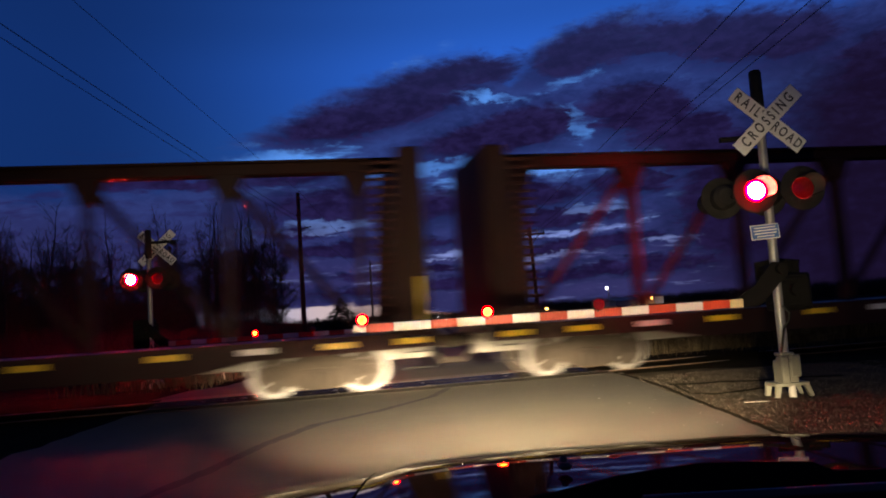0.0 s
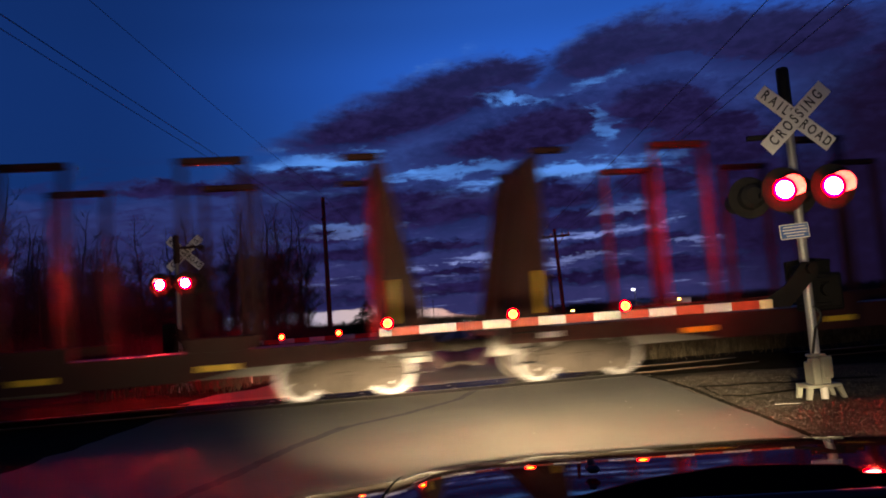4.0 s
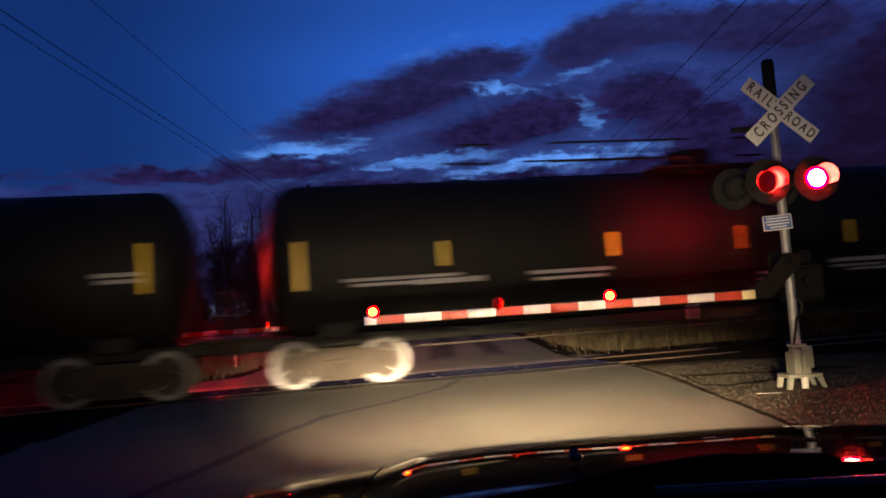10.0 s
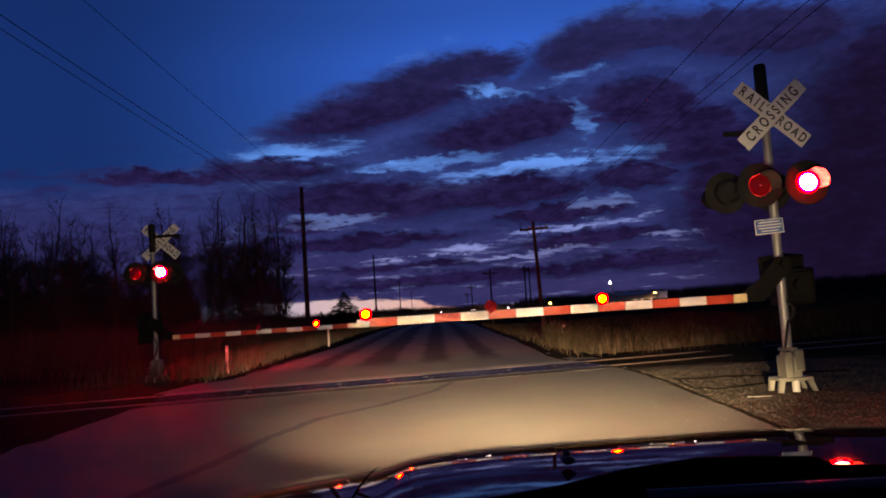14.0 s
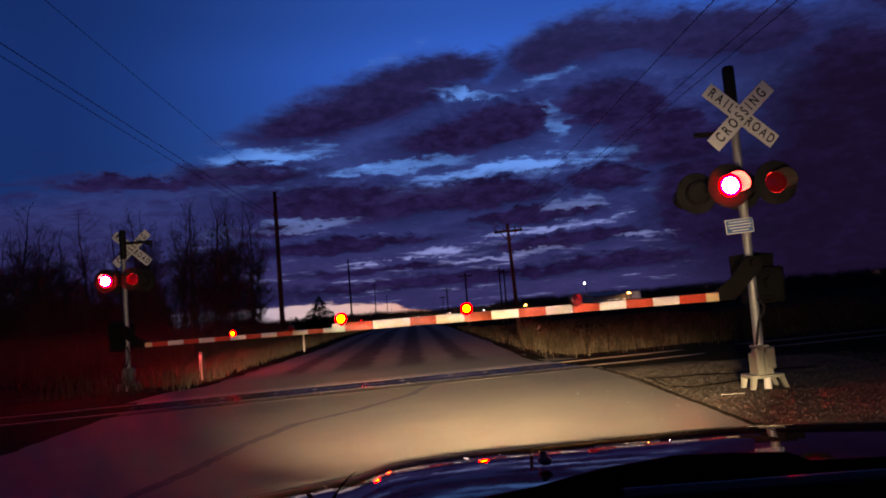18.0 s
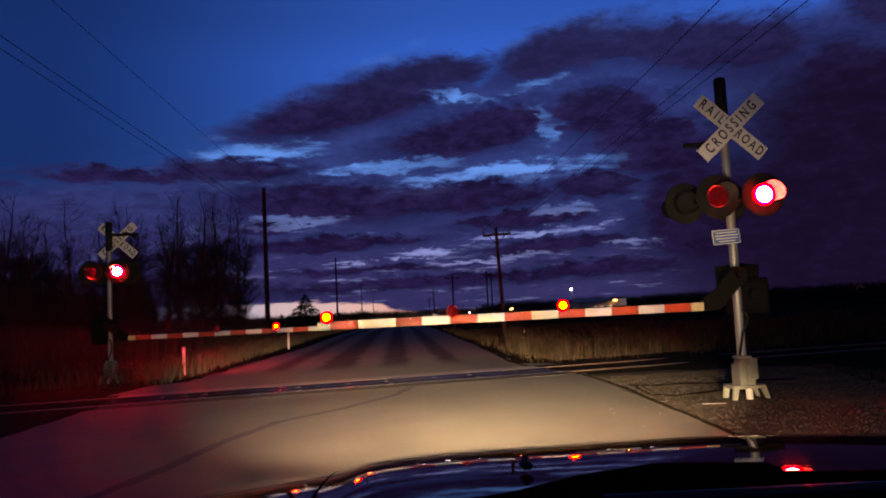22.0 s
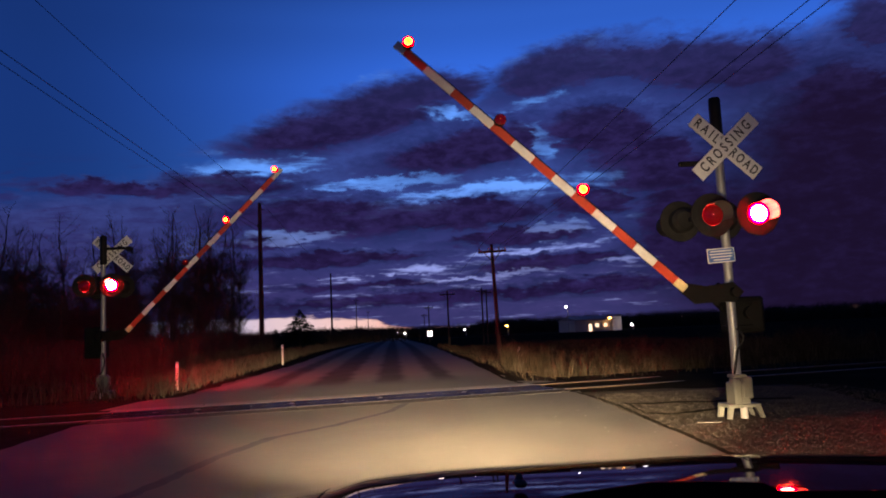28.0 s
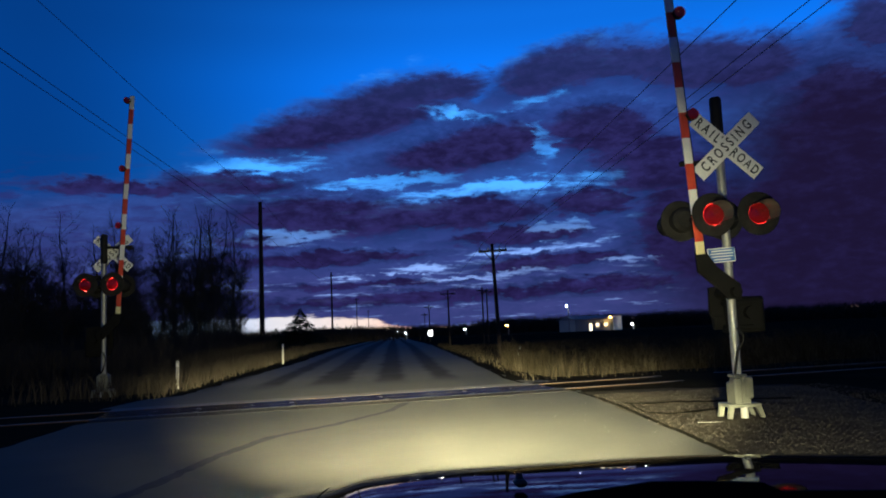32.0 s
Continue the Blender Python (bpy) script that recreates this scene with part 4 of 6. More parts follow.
near_mast = signal((4.80, 10.42, 0), 4.56, (4.86, 10.30, 3.84), False,
                   [(4.46, 10.02, 2.81), (5.11, 10.02, 2.81)], [(4.31, 10.82, 2.84), (4.96, 10.82, 2.84)],
                   (0.24, 0.20, 1.42, 0.50, 0.40, 0.52, True), (4.66, 10.30, 2.27), "railroad crossing signal with crossbuck, red flashers and gate on gravel")
far_mast = signal((-7.50, 20.14, 0), 4.18, (-7.32, 20.26, 3.72), True,
                  [(-7.84, 19.78, 2.87), (-7.16, 19.78, 2.87)], [(-7.80, 20.52, 2.87), (-7.12, 20.52, 2.87)],
                  (-0.22, 0.16, 1.42, 0.50, 0.40, 0.80, True), None, "railroad crossing signal with crossbuck beyond the track")
part("bracket", Shape().box((0.36, 0, 3.86), (0.76, 0.07, 0.07), bevel=0.01).box((0.66, 0, 3.84), (0.16, 0.12, 0.12), bevel=0.02), BLACK_PAINT, far_mast, "short black side bracket")
part("bracket", Shape().box((-0.30, 0, 3.62), (0.60, 0.07, 0.07), bevel=0.01), BLACK_PAINT, near_mast, "short black side bracket")


# gate arms: the origin is the pivot, the arm lies along -x
ARM_LAMP = Shape().lathe([(0.077, -0.06), (0.083, -0.06), (0.083, 0.03), (0.03, 0.06), (0.001, 0.065)], 18, axis="y").mesh("arm_lamp", BLACK_PAINT, True)
ARM_DISC = lamp_disc(0.075, 0.010).mesh("lens", [TIP_LIT, LENS_DARK, TIP_EDGE], True)


def gate_arm(reach, start, bands, lamps, mirror, m, label, drop=-0.43):
    g = thing("gate_arm", label, "gate arm", "gate arms", m)
    k = 1 if mirror else -1
    x = start
    part("butt_plate", Shape().box((k * (start - 0.09), 0, drop), (0.18, 0.036, 0.12), bevel=0.008), ARM_YELLOW, g, "pale yellow tape at the arm's heel")
    for i, (w, red) in enumerate(bands):
        part("arm_band", Shape().box((k * (x + w / 2), 0, drop), (w, 0.035, 0.115), bevel=0.008), ARM_RED if red else ARM_WHITE, g, "red reflective band" if red else "white reflective band")
        x += w
    link = Shape().prism([(k * -0.10, 0.09), (k * 0.10, 0.10), (k * 0.36, -0.20), (k * 0.62, drop + 0.07), (k * 0.62, drop - 0.06), (k * 0.32, drop - 0.06), (k * 0.03, -0.20), (k * -0.10, -0.10)], 0.025, 0.06)
    link.rod((0, -0.06, 0), (0, 0.62, 0), 0.07, 0.07, 16)
    part("arm_socket", link, BOX_GREY, g, "dark steel arm socket")
    cw = Shape()
    cw.prism([(k * 0.10, -0.14), (k * -0.24, -0.17), (k * -0.50, -0.10), (k * -0.54, 0.13), (k * -0.24, 0.17), (k * 0.1, 0.13)], 0.55, 0.60)
    cw.box((k * -0.42, 0.58, 0.0), (0.20, 0.12, 0.26), bevel=0.02)
    part("counterweight", cw, BOX_GREY, g, "dark steel counterweight")
    for r_, phase in lamps:
        h = part("arm_lamp", ARM_LAMP, None, g, "small red lamp on the arm", pose(k * r_, -0.03, drop + 0.115))
        part("lamp_stem", Shape().rod((0, 0.02, -0.1), (0, 0.02, -0.03), 0.012, 0.012, 8), BLACK_PAINT, h)
        lens = part("lens", ARM_DISC, None, h, "small red lamp glass")
        LENSES.append((lens, phase, pose(0, -0.052, 0)))
    wire = Shape().tube([Vector((k * start, 0.0, drop + 0.064)), Vector((k * (start + reach) / 2, 0.0, drop + 0.068)), Vector((k * (reach - 0.1), 0.0, drop + 0.064))], 0.008, 6)
    part("lamp_wire", wire, BLACK_PAINT, g)
    return g


near_bands = [(0.368, i % 2 == 0) for i in range(9)] + [(0.38, False), (0.35, True), (0.50, False), (0.37, True), (0.17, False)]
near_pivot = Vector((4.74, 10.12, 1.74))
near_arm = gate_arm(5.80, 0.74, near_bands, [(2.53, "R"), (4.02, "L"), (5.69, "on")], False, Matrix.Translation(near_pivot), "red and white striped crossing gate arm with red lamps")
far_bands = [(0.40, i % 2 == 0) for i in range(13)] + [(0.36, False)]
far_pivot = Vector((-7.50, 19.84, 1.58))
far_arm = gate_arm(6.4, 0.74, far_bands, [(2.83, "L"), (4.33, "R"), (6.16, "on")], True, Matrix.Translation(far_pivot), "red and white striped gate arm beyond the track")

# ---- the freight train ----
WHEELSETS = []


def wheelset_shape():
    s = Shape()
    for side in (-1, 1):
        prof = [(0.001, 0.05), (0.07, 0.055), (0.09, 0.03), (0.13, 0.012), (0.34, -0.012), (0.37, -0.045), (0.445, -0.05), (0.457, -0.04), (0.457, 0.05), (0.482, 0.062), (0.482, 0.085), (0.37, 0.09), (0.34, 0.05), (0.13, 0.06), (0.085, 0.07)]
        pr = [(r, -h if side > 0 else h) for r, h in prof]
        s.lathe(pr, 36, [0, 0, 0, 0, 0, 1, 1, 1, 1, 0, 0, 0, 0, 0], pose(0, side * 0.735, 0), axis="y")
        s.rod((0, side * 0.78, 0), (0, side * 1.05, 0), 0.085, 0.075, 12)
        for w in range(3):
            a = w * 2.094
            s.box((0.22 * math.cos(a), side * 0.755, 0.22 * math.sin(a)), (0.05, 0.03, 0.05), 1)
    s.rod((0, -0.74, 0), (0, 0.74, 0), 0.085, 0.085, 12)
    return s


WHEELSET = wheelset_shape().mesh("wheelset", [WHEEL, WHEEL_RIM], True)


def sideframe_shape():
    s = Shape()
    o = [(-1.10, 0.40), (-1.08, 0.62), (-0.70, 0.66), (-0.42, 0.78), (0.42, 0.78), (0.70, 0.66), (1.08, 0.62), (1.10, 0.40), (0.78, 0.38), (0.52, 0.20), (0.34, 0.14), (-0.34, 0.14), (-0.52, 0.20), (-0.78, 0.38)]
    s.prism(o, -0.075, 0.075)
    for k in (-1, 1):
        s.box((k * 0.89, -0.08, 0.47), (0.26, 0.12, 0.20), bevel=0.02)
        s.rod((k * 0.89, -0.20, 0.457), (k * 0.89, -0.08, 0.457), 0.095, 0.105, 16)
        s.rod((k * 0.20, -0.09, 0.18), (k * 0.20, -0.09, 0.46), 0.07, 0.07, 10)
    s.rod((0, -0.09, 0.18), (0, -0.09, 0.46), 0.07, 0.07, 10)
    s.box((0, -0.09, 0.50), (0.62, 0.10, 0.09), bevel=0.015)
    return s


SIDEFRAME = sideframe_shape().mesh("truck_sideframe", TRUCK, True)


def trucks(car, x_list):
    for x in x_list:
        b = Shape().box((0, 0, 0.60), (0.40, 2.1, 0.26), bevel=0.04).rod((0, 0, 0.6), (0, 0, 0.86), 0.2, 0.2, 16)
        b.box((0.42, 0, 0.42), (0.12, 1.5, 0.10), bevel=0.02).box((-0.42, 0, 0.42), (0.12, 1.5, 0.10), bevel=0.02)
        t = part("truck", b, TRUCK, car, "dusty cast steel truck", pose(x, 0, 0.012))
        part("truck_sideframe", SIDEFRAME, None, t, at=pose(0, -1.0, 0))
        part("truck_sideframe", SIDEFRAME, None, t, at=pose(0, 1.0, 0, 0, 0, 180))
        for k in (-0.89, 0.89):
            w = part("wheelset", WHEELSET, None, car, "steel wheels with bright worn rims", pose(x + k, 0, 0.469))
            WHEELSETS.append((w, car, Vector((x + k, 0, 0.469))))


def couplers(car, half):
    for k in (-1, 1):
        s = Shape().box((k * (half + 0.15), 0, 0.86), (0.75, 0.16, 0.18), bevel=0.02).box((k * (half + 0.58), 0.04, 0.86), (0.26, 0.26, 0.28), bevel=0.05)
        s.tube([Vector((k * half, -0.25, 0.75)), Vector((k * (half + 0.3), -0.22, 0.42)), Vector((k * (half + 0.62), -0.1, 0.5))], 0.03, 8)
        part("coupler", s, TRUCK, car, "knuckle coupler with an air hose")


def tape(car, x, z, w, h, y=-1.56, white=False):
    part("reflective_tape", Shape().box((0, 0, 0), (w, 0.006, h), bevel=0.001), REFLECTOR_WHITE if white else REFLECTOR, car, at=pose(x, y, z))


def ladder(car, x, y, z0, z1, name="ladder"):
    s = Shape()
    for k in (-0.2, 0.2):
        s.rod((k, 0, z0), (k, 0, z1), 0.02, 0.02, 6)
    z = z0 + 0.15
    while z < z1:
        s.rod((-0.2, 0, z), (0.2, 0, z), 0.012, 0.012, 6)
        z += 0.33
    part(name, s, BLACK_PAINT, car, at=pose(x, y, 0))


def tank_car(half, dome, rails_at, strips, strip_z, end_z, writing, big_sign):
    car = thing("tank_car", "black tank car with yellow reflective strips and a top platform", "rail car", "train cars")
    R, zc = 1.55, 2.57
    prof = [(0.001, -half), (0.45, -half + 0.03), (0.9, -half + 0.12), (1.2, -half + 0.25), (1.38, -half + 0.42), (1.46, -half + 0.60), (R, -half + 0.8)]
    for x in (-half * 0.55, 0, half * 0.55):
        prof += [(R, x - 0.06), (R + 0.008, x - 0.05), (R + 0.008, x + 0.05), (R, x + 0.06)]
    prof += [(r_, -x) for r_, x in prof[6::-1]]
    prof = [(r_ * R / 1.48 if r_ < 1.48 else r_, x) for r_, x in prof]
    part("tank_shell", Shape().lathe(prof, 56, 0, Matrix.Translation((0, 0, zc)), axis="x"), TANK_BLACK, car, "glossy black riveted tank")
    man = Shape().lathe([(0.53, 3.95), (0.53, 4.55), (0.50, 4.60), (0.30, 4.63), (0.001, 4.64)], 24, at=Matrix.Translation((dome, 0, 0)))
    man.rod((dome + 0.30, 0.2, 4.6), (dome + 0.30, 0.2, 4.70), 0.06, 0.06, 10).rod((dome - 0.30, -0.2, 4.6), (dome - 0.30, -0.2, 4.69), 0.06, 0.06, 10)
    part("manway", man, TANK_BLACK, car, "black manway dome with valves")
    part("top_platform", Shape().box((dome, 0, 4.14), (2.6, 1.9, 0.05), bevel=0.01), BLACK_PAINT, car)
    part("safety_valve", Shape().rod((dome + 3.6, 0, 4.05), (dome + 3.6, 0, 4.30), 0.07, 0.05, 10), BLACK_PAINT, car)
    for a, b in rails_at:
        for y in (-0.98, 0.98):
            rails = Shape()
            for z in (4.32, 4.72):
                rails.rod((a, y, z), (b, y, z), 0.024, 0.024, 6)
            n = max(1, int((b - a) / 1.5))
            for i in range(n + 1):
                x = a + (b - a) * i / n
                rails.rod((x, y, 3.70), (x, y, 4.72), 0.018, 0.018, 6)
            part("handrail", rails, BLACK_PAINT, car, "thin black handrail along the top")
    sill = Shape().box((0, 0, 0.90), (2 * half + 0.9, 0.62, 0.26), bevel=0.03)
    part("underframe", sill, TANK_BLACK, car, "dark centre sill")
    for k in (-1, 1):
        part("bolster_saddle", Shape().box((k * (half - 1.45), 0, 1.12), (0.7, 2.3, 0.34), bevel=0.05), TANK_BLACK, car)
        part("end_platform", Shape().box((k * (half + 0.35), 0, 1.08), (0.75, 2.7, 0.07), bevel=0.015), BLACK_PAINT, car)
        out = Shape()
        for y in (-1.32, 1.32):
            out.rod((k * (half + 0.7), y, 1.1), (k * (half + 0.7), y, 2.0), 0.02, 0.02, 6)
        out.rod((k * (half + 0.7), -1.32, 2.0), (k * (half + 0.7), 1.32, 2.0), 0.02, 0.02, 6)
        out.rod((k * (half + 0.7), -1.32, 1.55), (k * (half + 0.7), 1.32, 1.55), 0.02, 0.02, 6)
        part("end_rail", out, BLACK_PAINT, car)
    valve = Shape().rod((0, 0, 0.62), (0, 0, 0.98), 0.20, 0.26, 16).box((0.4, -0.5, 0.85), (1.1, 0.3, 0.22), bevel=0.03)
    part("bottom_outlet", valve, TRUCK, car, "dusty outlet valve and brake gear")
    ladder(car, dome, -1.60, 1.0, 4.1)
    part("brake_rod", Shape().rod((-half + 3.0, -1.10, 0.70), (half - 3.0, -1.10, 0.70), 0.022, 0.022, 8), TRUCK, car, "worn pipe along the underframe")
    part("hand_valve", Shape().box((dome - 0.95, -1.35, 0.98), (0.05, 0.02, 0.30), bevel=0.004), REFLECTOR_WHITE, car, "pale valve handle below the tank")
    y = -R - 0.012
    for k, z in zip((1, -1), end_z):
        tape(car, k * (half - 0.75), z, 0.11, 0.92, y)
    for x in strips:
        tape(car, x, strip_z, 0.11, 0.48, y)
    # blocks of faded lettering: place, height, width and the number of lines
    for x, z, w, tall, count in writing:
        pitch = tall / count
        for i in range(count):
            zz = z + tall / 2 - pitch * (i + 0.5)
            ww = w * (1.0, 0.86, 0.93, 0.78, 0.9)[i % 5]
            part("line_of_writing", Shape().box((x, -math.sqrt(R * R - (zz - zc) ** 2) - 0.006, zz), (ww, 0.012, pitch * 0.62)), LETTER_GREY, car, "faded white lettering bar")
    if big_sign:
        for i in range(6):
            q = Shape()
            x0 = -half + 1.15 + i * 0.60
            q.box((x0 + 0.22, 0, 0.17), (0.44, 0.004, 0.075)).box((x0 + 0.05, 0, 0.0), (0.09, 0.004, 0.28)).box((x0 + 0.39, 0, 0.02 if i % 2 else 0.06), (0.09, 0.004, 0.26 if i % 2 else 0.2))
            if i not in (0,):
                q.box((x0 + 0.22, 0, -0.15 if i in (2, 3, 4) else 0.0), (0.44, 0.004, 0.07))
            part("emblem_shape", q, LETTER_GREY, car, "large plain grey-white shape", at=pose(0, -1.52, 2.90, 12))
    trucks(car, (-half + 1.45, half - 1.45))
    couplers(car, half + 0.2)
    return car


def flat_sides(car, half, mat, tapes):
    d = Shape().box((0, 0, 1.06), (2 * half, 3.0, 0.12), bevel=0.01)
    part("deck", d, DECK_STEEL, car, "dusty steel deck")
    for y in (-1.50, 1.50):
        o = [(-half, 0.84), (-half, 1.13), (half, 1.13), (half, 0.84), (half - 3.6, 0.80), (half - 4.6, 0.62), (-half + 4.6, 0.62), (-half + 3.6, 0.80)]
        part("side_sill", Shape().prism(o, y - 0.04, y + 0.04), mat, car, "long painted side sill")
    part("centre_sill", Shape().box((0, 0, 0.78), (2 * half, 0.5, 0.44), bevel=0.03).box((1.2, -0.7, 0.70), (1.6, 0.5, 0.34), bevel=0.05), DECK_STEEL, car, "dusty centre sill and brake reservoir")
    for x, z, w, white in tapes:
        tape(car, x, z, w, 0.11, -1.546, white)
    for k in (-1, 1):
        s = Shape()
        for z in (0.45, 0.75, 1.05):
            s.rod((k * (half - 0.65), -1.56, z), (k * (half - 0.2), -1.56, z), 0.014, 0.014, 6)
        for x in (half - 0.65, half - 0.2):
            s.rod((k * x, -1.56, 0.4), (k * x, -1.56, 1.4), 0.016, 0.016, 6)
        part("step", s, BLACK_PAINT, car)


def centerbeam_car(half):
    car = thing("centerbeam_flat_car", "empty rust-brown centerbeam flat car with end bulkheads", "rail car", "train cars")
    flat_sides(car, half, CAR_BROWN, [(k * x, 0.97, 0.62, white) for k in (-1, 1) for x, white in ((11.5, False), (10.1, False), (8.6, True), (7.0, False), (4.7, False), (3.1, True), (1.5, False))])
    part("top_chord", Shape().box((0, 0, 4.68), (2 * half - 0.7, 0.36, 0.26), bevel=0.03).box((0, 0, 4.80), (2 * half - 0.7, 0.66, 0.05), bevel=0.01), CAR_BROWN, car, "dark top chord of the centre beam")
    n = 8
    step = (2 * half - 2.6) / n
    for i in range(n + 1):
        x = -half + 1.3 + step * i
        s = Shape().box((x, 0, 2.85), (0.16, 0.32, 3.5), bevel=0.02)
        part("post", s, CAR_BROWN, car)
        g = Shape().prism([(x - 0.34, 4.56), (x + 0.34, 4.56), (x + 0.12, 4.05), (x - 0.12, 4.05)], -0.2, 0.2)
        part("gusset", g, CAR_BROWN, car)
    for i in range(n):
        x = -half + 1.3 + step * i
        a, b = (1.2, 4.5) if (i < n / 2) else (4.5, 1.2)
        s = Shape()
        s.rod((x, 0, a), (x + step, 0, b), 0.09, 0.09, 6)
        part("diagonal", s, CAR_BROWN, car)
    for k in (-1, 1):
        p = Shape().box((k * (half - 0.30), 0, 2.95), (0.34, 2.9, 3.7), bevel=0.03)
        p.prism([(k * (half - 0.4), 4.78), (k * (half - 0.4), 1.12), (k * (half - 0.95), 1.12), (k * (half - 0.62), 4.78)], -1.45, -1.36)
        p.prism([(k * (half - 0.4), 4.78), (k * (half - 0.4), 1.12), (k * (half - 0.95), 1.12), (k * (half - 0.62), 4.78)], 1.36, 1.45)
        b = part("bulkhead", p, CAR_BROWN, car, "tall slatted end bulkhead")
        me = Shape().box((0, 0, 0), (0.62, 0.05, 0.06), bevel=0.008).mesh("slat", CAR_RED)
        for i in range(20):
            part("slat", me, None, b, at=pose(k * (half - 0.86), -1.40, 1.35 + 0.165 * i))
    for k in (-1,):
        tape(car, half - 0.32, 1.75, 0.10, 0.9, -1.47)
    trucks(car, (-half + 2.30, half - 2.30))
    couplers(car, half)
    return car


def stake_car(half):
    car = thing("bulkhead_stake_car", "empty oxide-red log car with braced bulkheads and stake frames", "rail car", "train cars")
    flat_sides(car, half, CAR_RED, [(x, 0.84, 0.72, False) for x in (-4.75, -1.58, 1.58, 4.75)] + [(x, 0.97, 0.4, True) for x in (-7.9, 7.9)])
    for x in (-4.77, -1.58, 1.58, 4.77):
        for y in (-1.40, 1.40):
            f = Shape()
            for dx_ in (-0.56, 0.56):
                f.box((x + dx_, y, 2.88), (0.12, 0.16, 3.60), bevel=0.015)
            f.box((x, y, 4.72), (1.30, 0.20, 0.13), bevel=0.02)
            f.box((x, y, 1.25), (1.3, 0.22, 0.3), bevel=0.02)
            part("stake_frame", f, CAR_RED, car, "pair of tall stakes joined by a top bar")
    for k in (-1, 1):
        xb = half - 0.95
        p = Shape().box((k * xb, 0, 2.86), (0.14, 2.85, 3.62), bevel=0.02)
        for y in (-1.36, -0.5, 0.5, 1.36):
            part("brace", Shape().prism([(k * (xb + 0.05), 4.55), (k * (xb + 0.05), 1.1), (k * (xb + 0.85), 1.1), (k * (xb + 0.16), 4.55)], y - 0.05, y + 0.05), CAR_RED, car, "slanted bulkhead brace")
        for y in (-1.38, 1.38):
            part("cap_bar", Shape().box((k * (xb - 0.28), y, 4.70), (0.76, 0.18, 0.12), bevel=0.02), CAR_RED, car)
        b = part("bulkhead", p, CAR_RED, car, "oxide-red steel bulkhead")
        tape(car, k * (half - 0.78), 1.83, 0.11, 0.84, -1.47)
    trucks(car, (-half + 1.75, half - 1.75))
    couplers(car, half)
    return car


def post_car(half):
    car = thing("stake_flat_car", "empty flat car with tall single stakes", "rail car", "train cars")
    flat_sides(car, half, DECK_STEEL, [(8.5, 1.00, 1.2, False), (5.75, 0.76, 0.8, False), (2.2, 0.75, 0.75, False), (-0.5, 0.75, 0.75, False), (-3.45, 0.74, 0.75, False), (-6.3, 0.93, 0.85, False), (-9.0, 0.94, 1.2, False), (-7.6, 0.93, 0.6, True), (7.2, 0.96, 0.6, True)])
    for x in (-7.1, -3.85, -0.4, 2.9, 6.4):
        for y in (-1.40, 1.40):
            part("stake", Shape().box((x, y, 2.85), (0.20, 0.17, 3.55), bevel=0.02).box((x, y, 1.3), (0.4, 0.2, 0.4), bevel=0.03), CAR_RED, car, "tall oxide-red steel stake")
    part("deck_strip", Shape().box((-half + 3.6, -1.50, 1.19), (3.8, 0.1, 0.12), bevel=0.01), REFLECTOR_WHITE, car, "pale edge board")
    trucks(car, (-half + 3.15, half - 3.15))
    couplers(car, half)
    return car


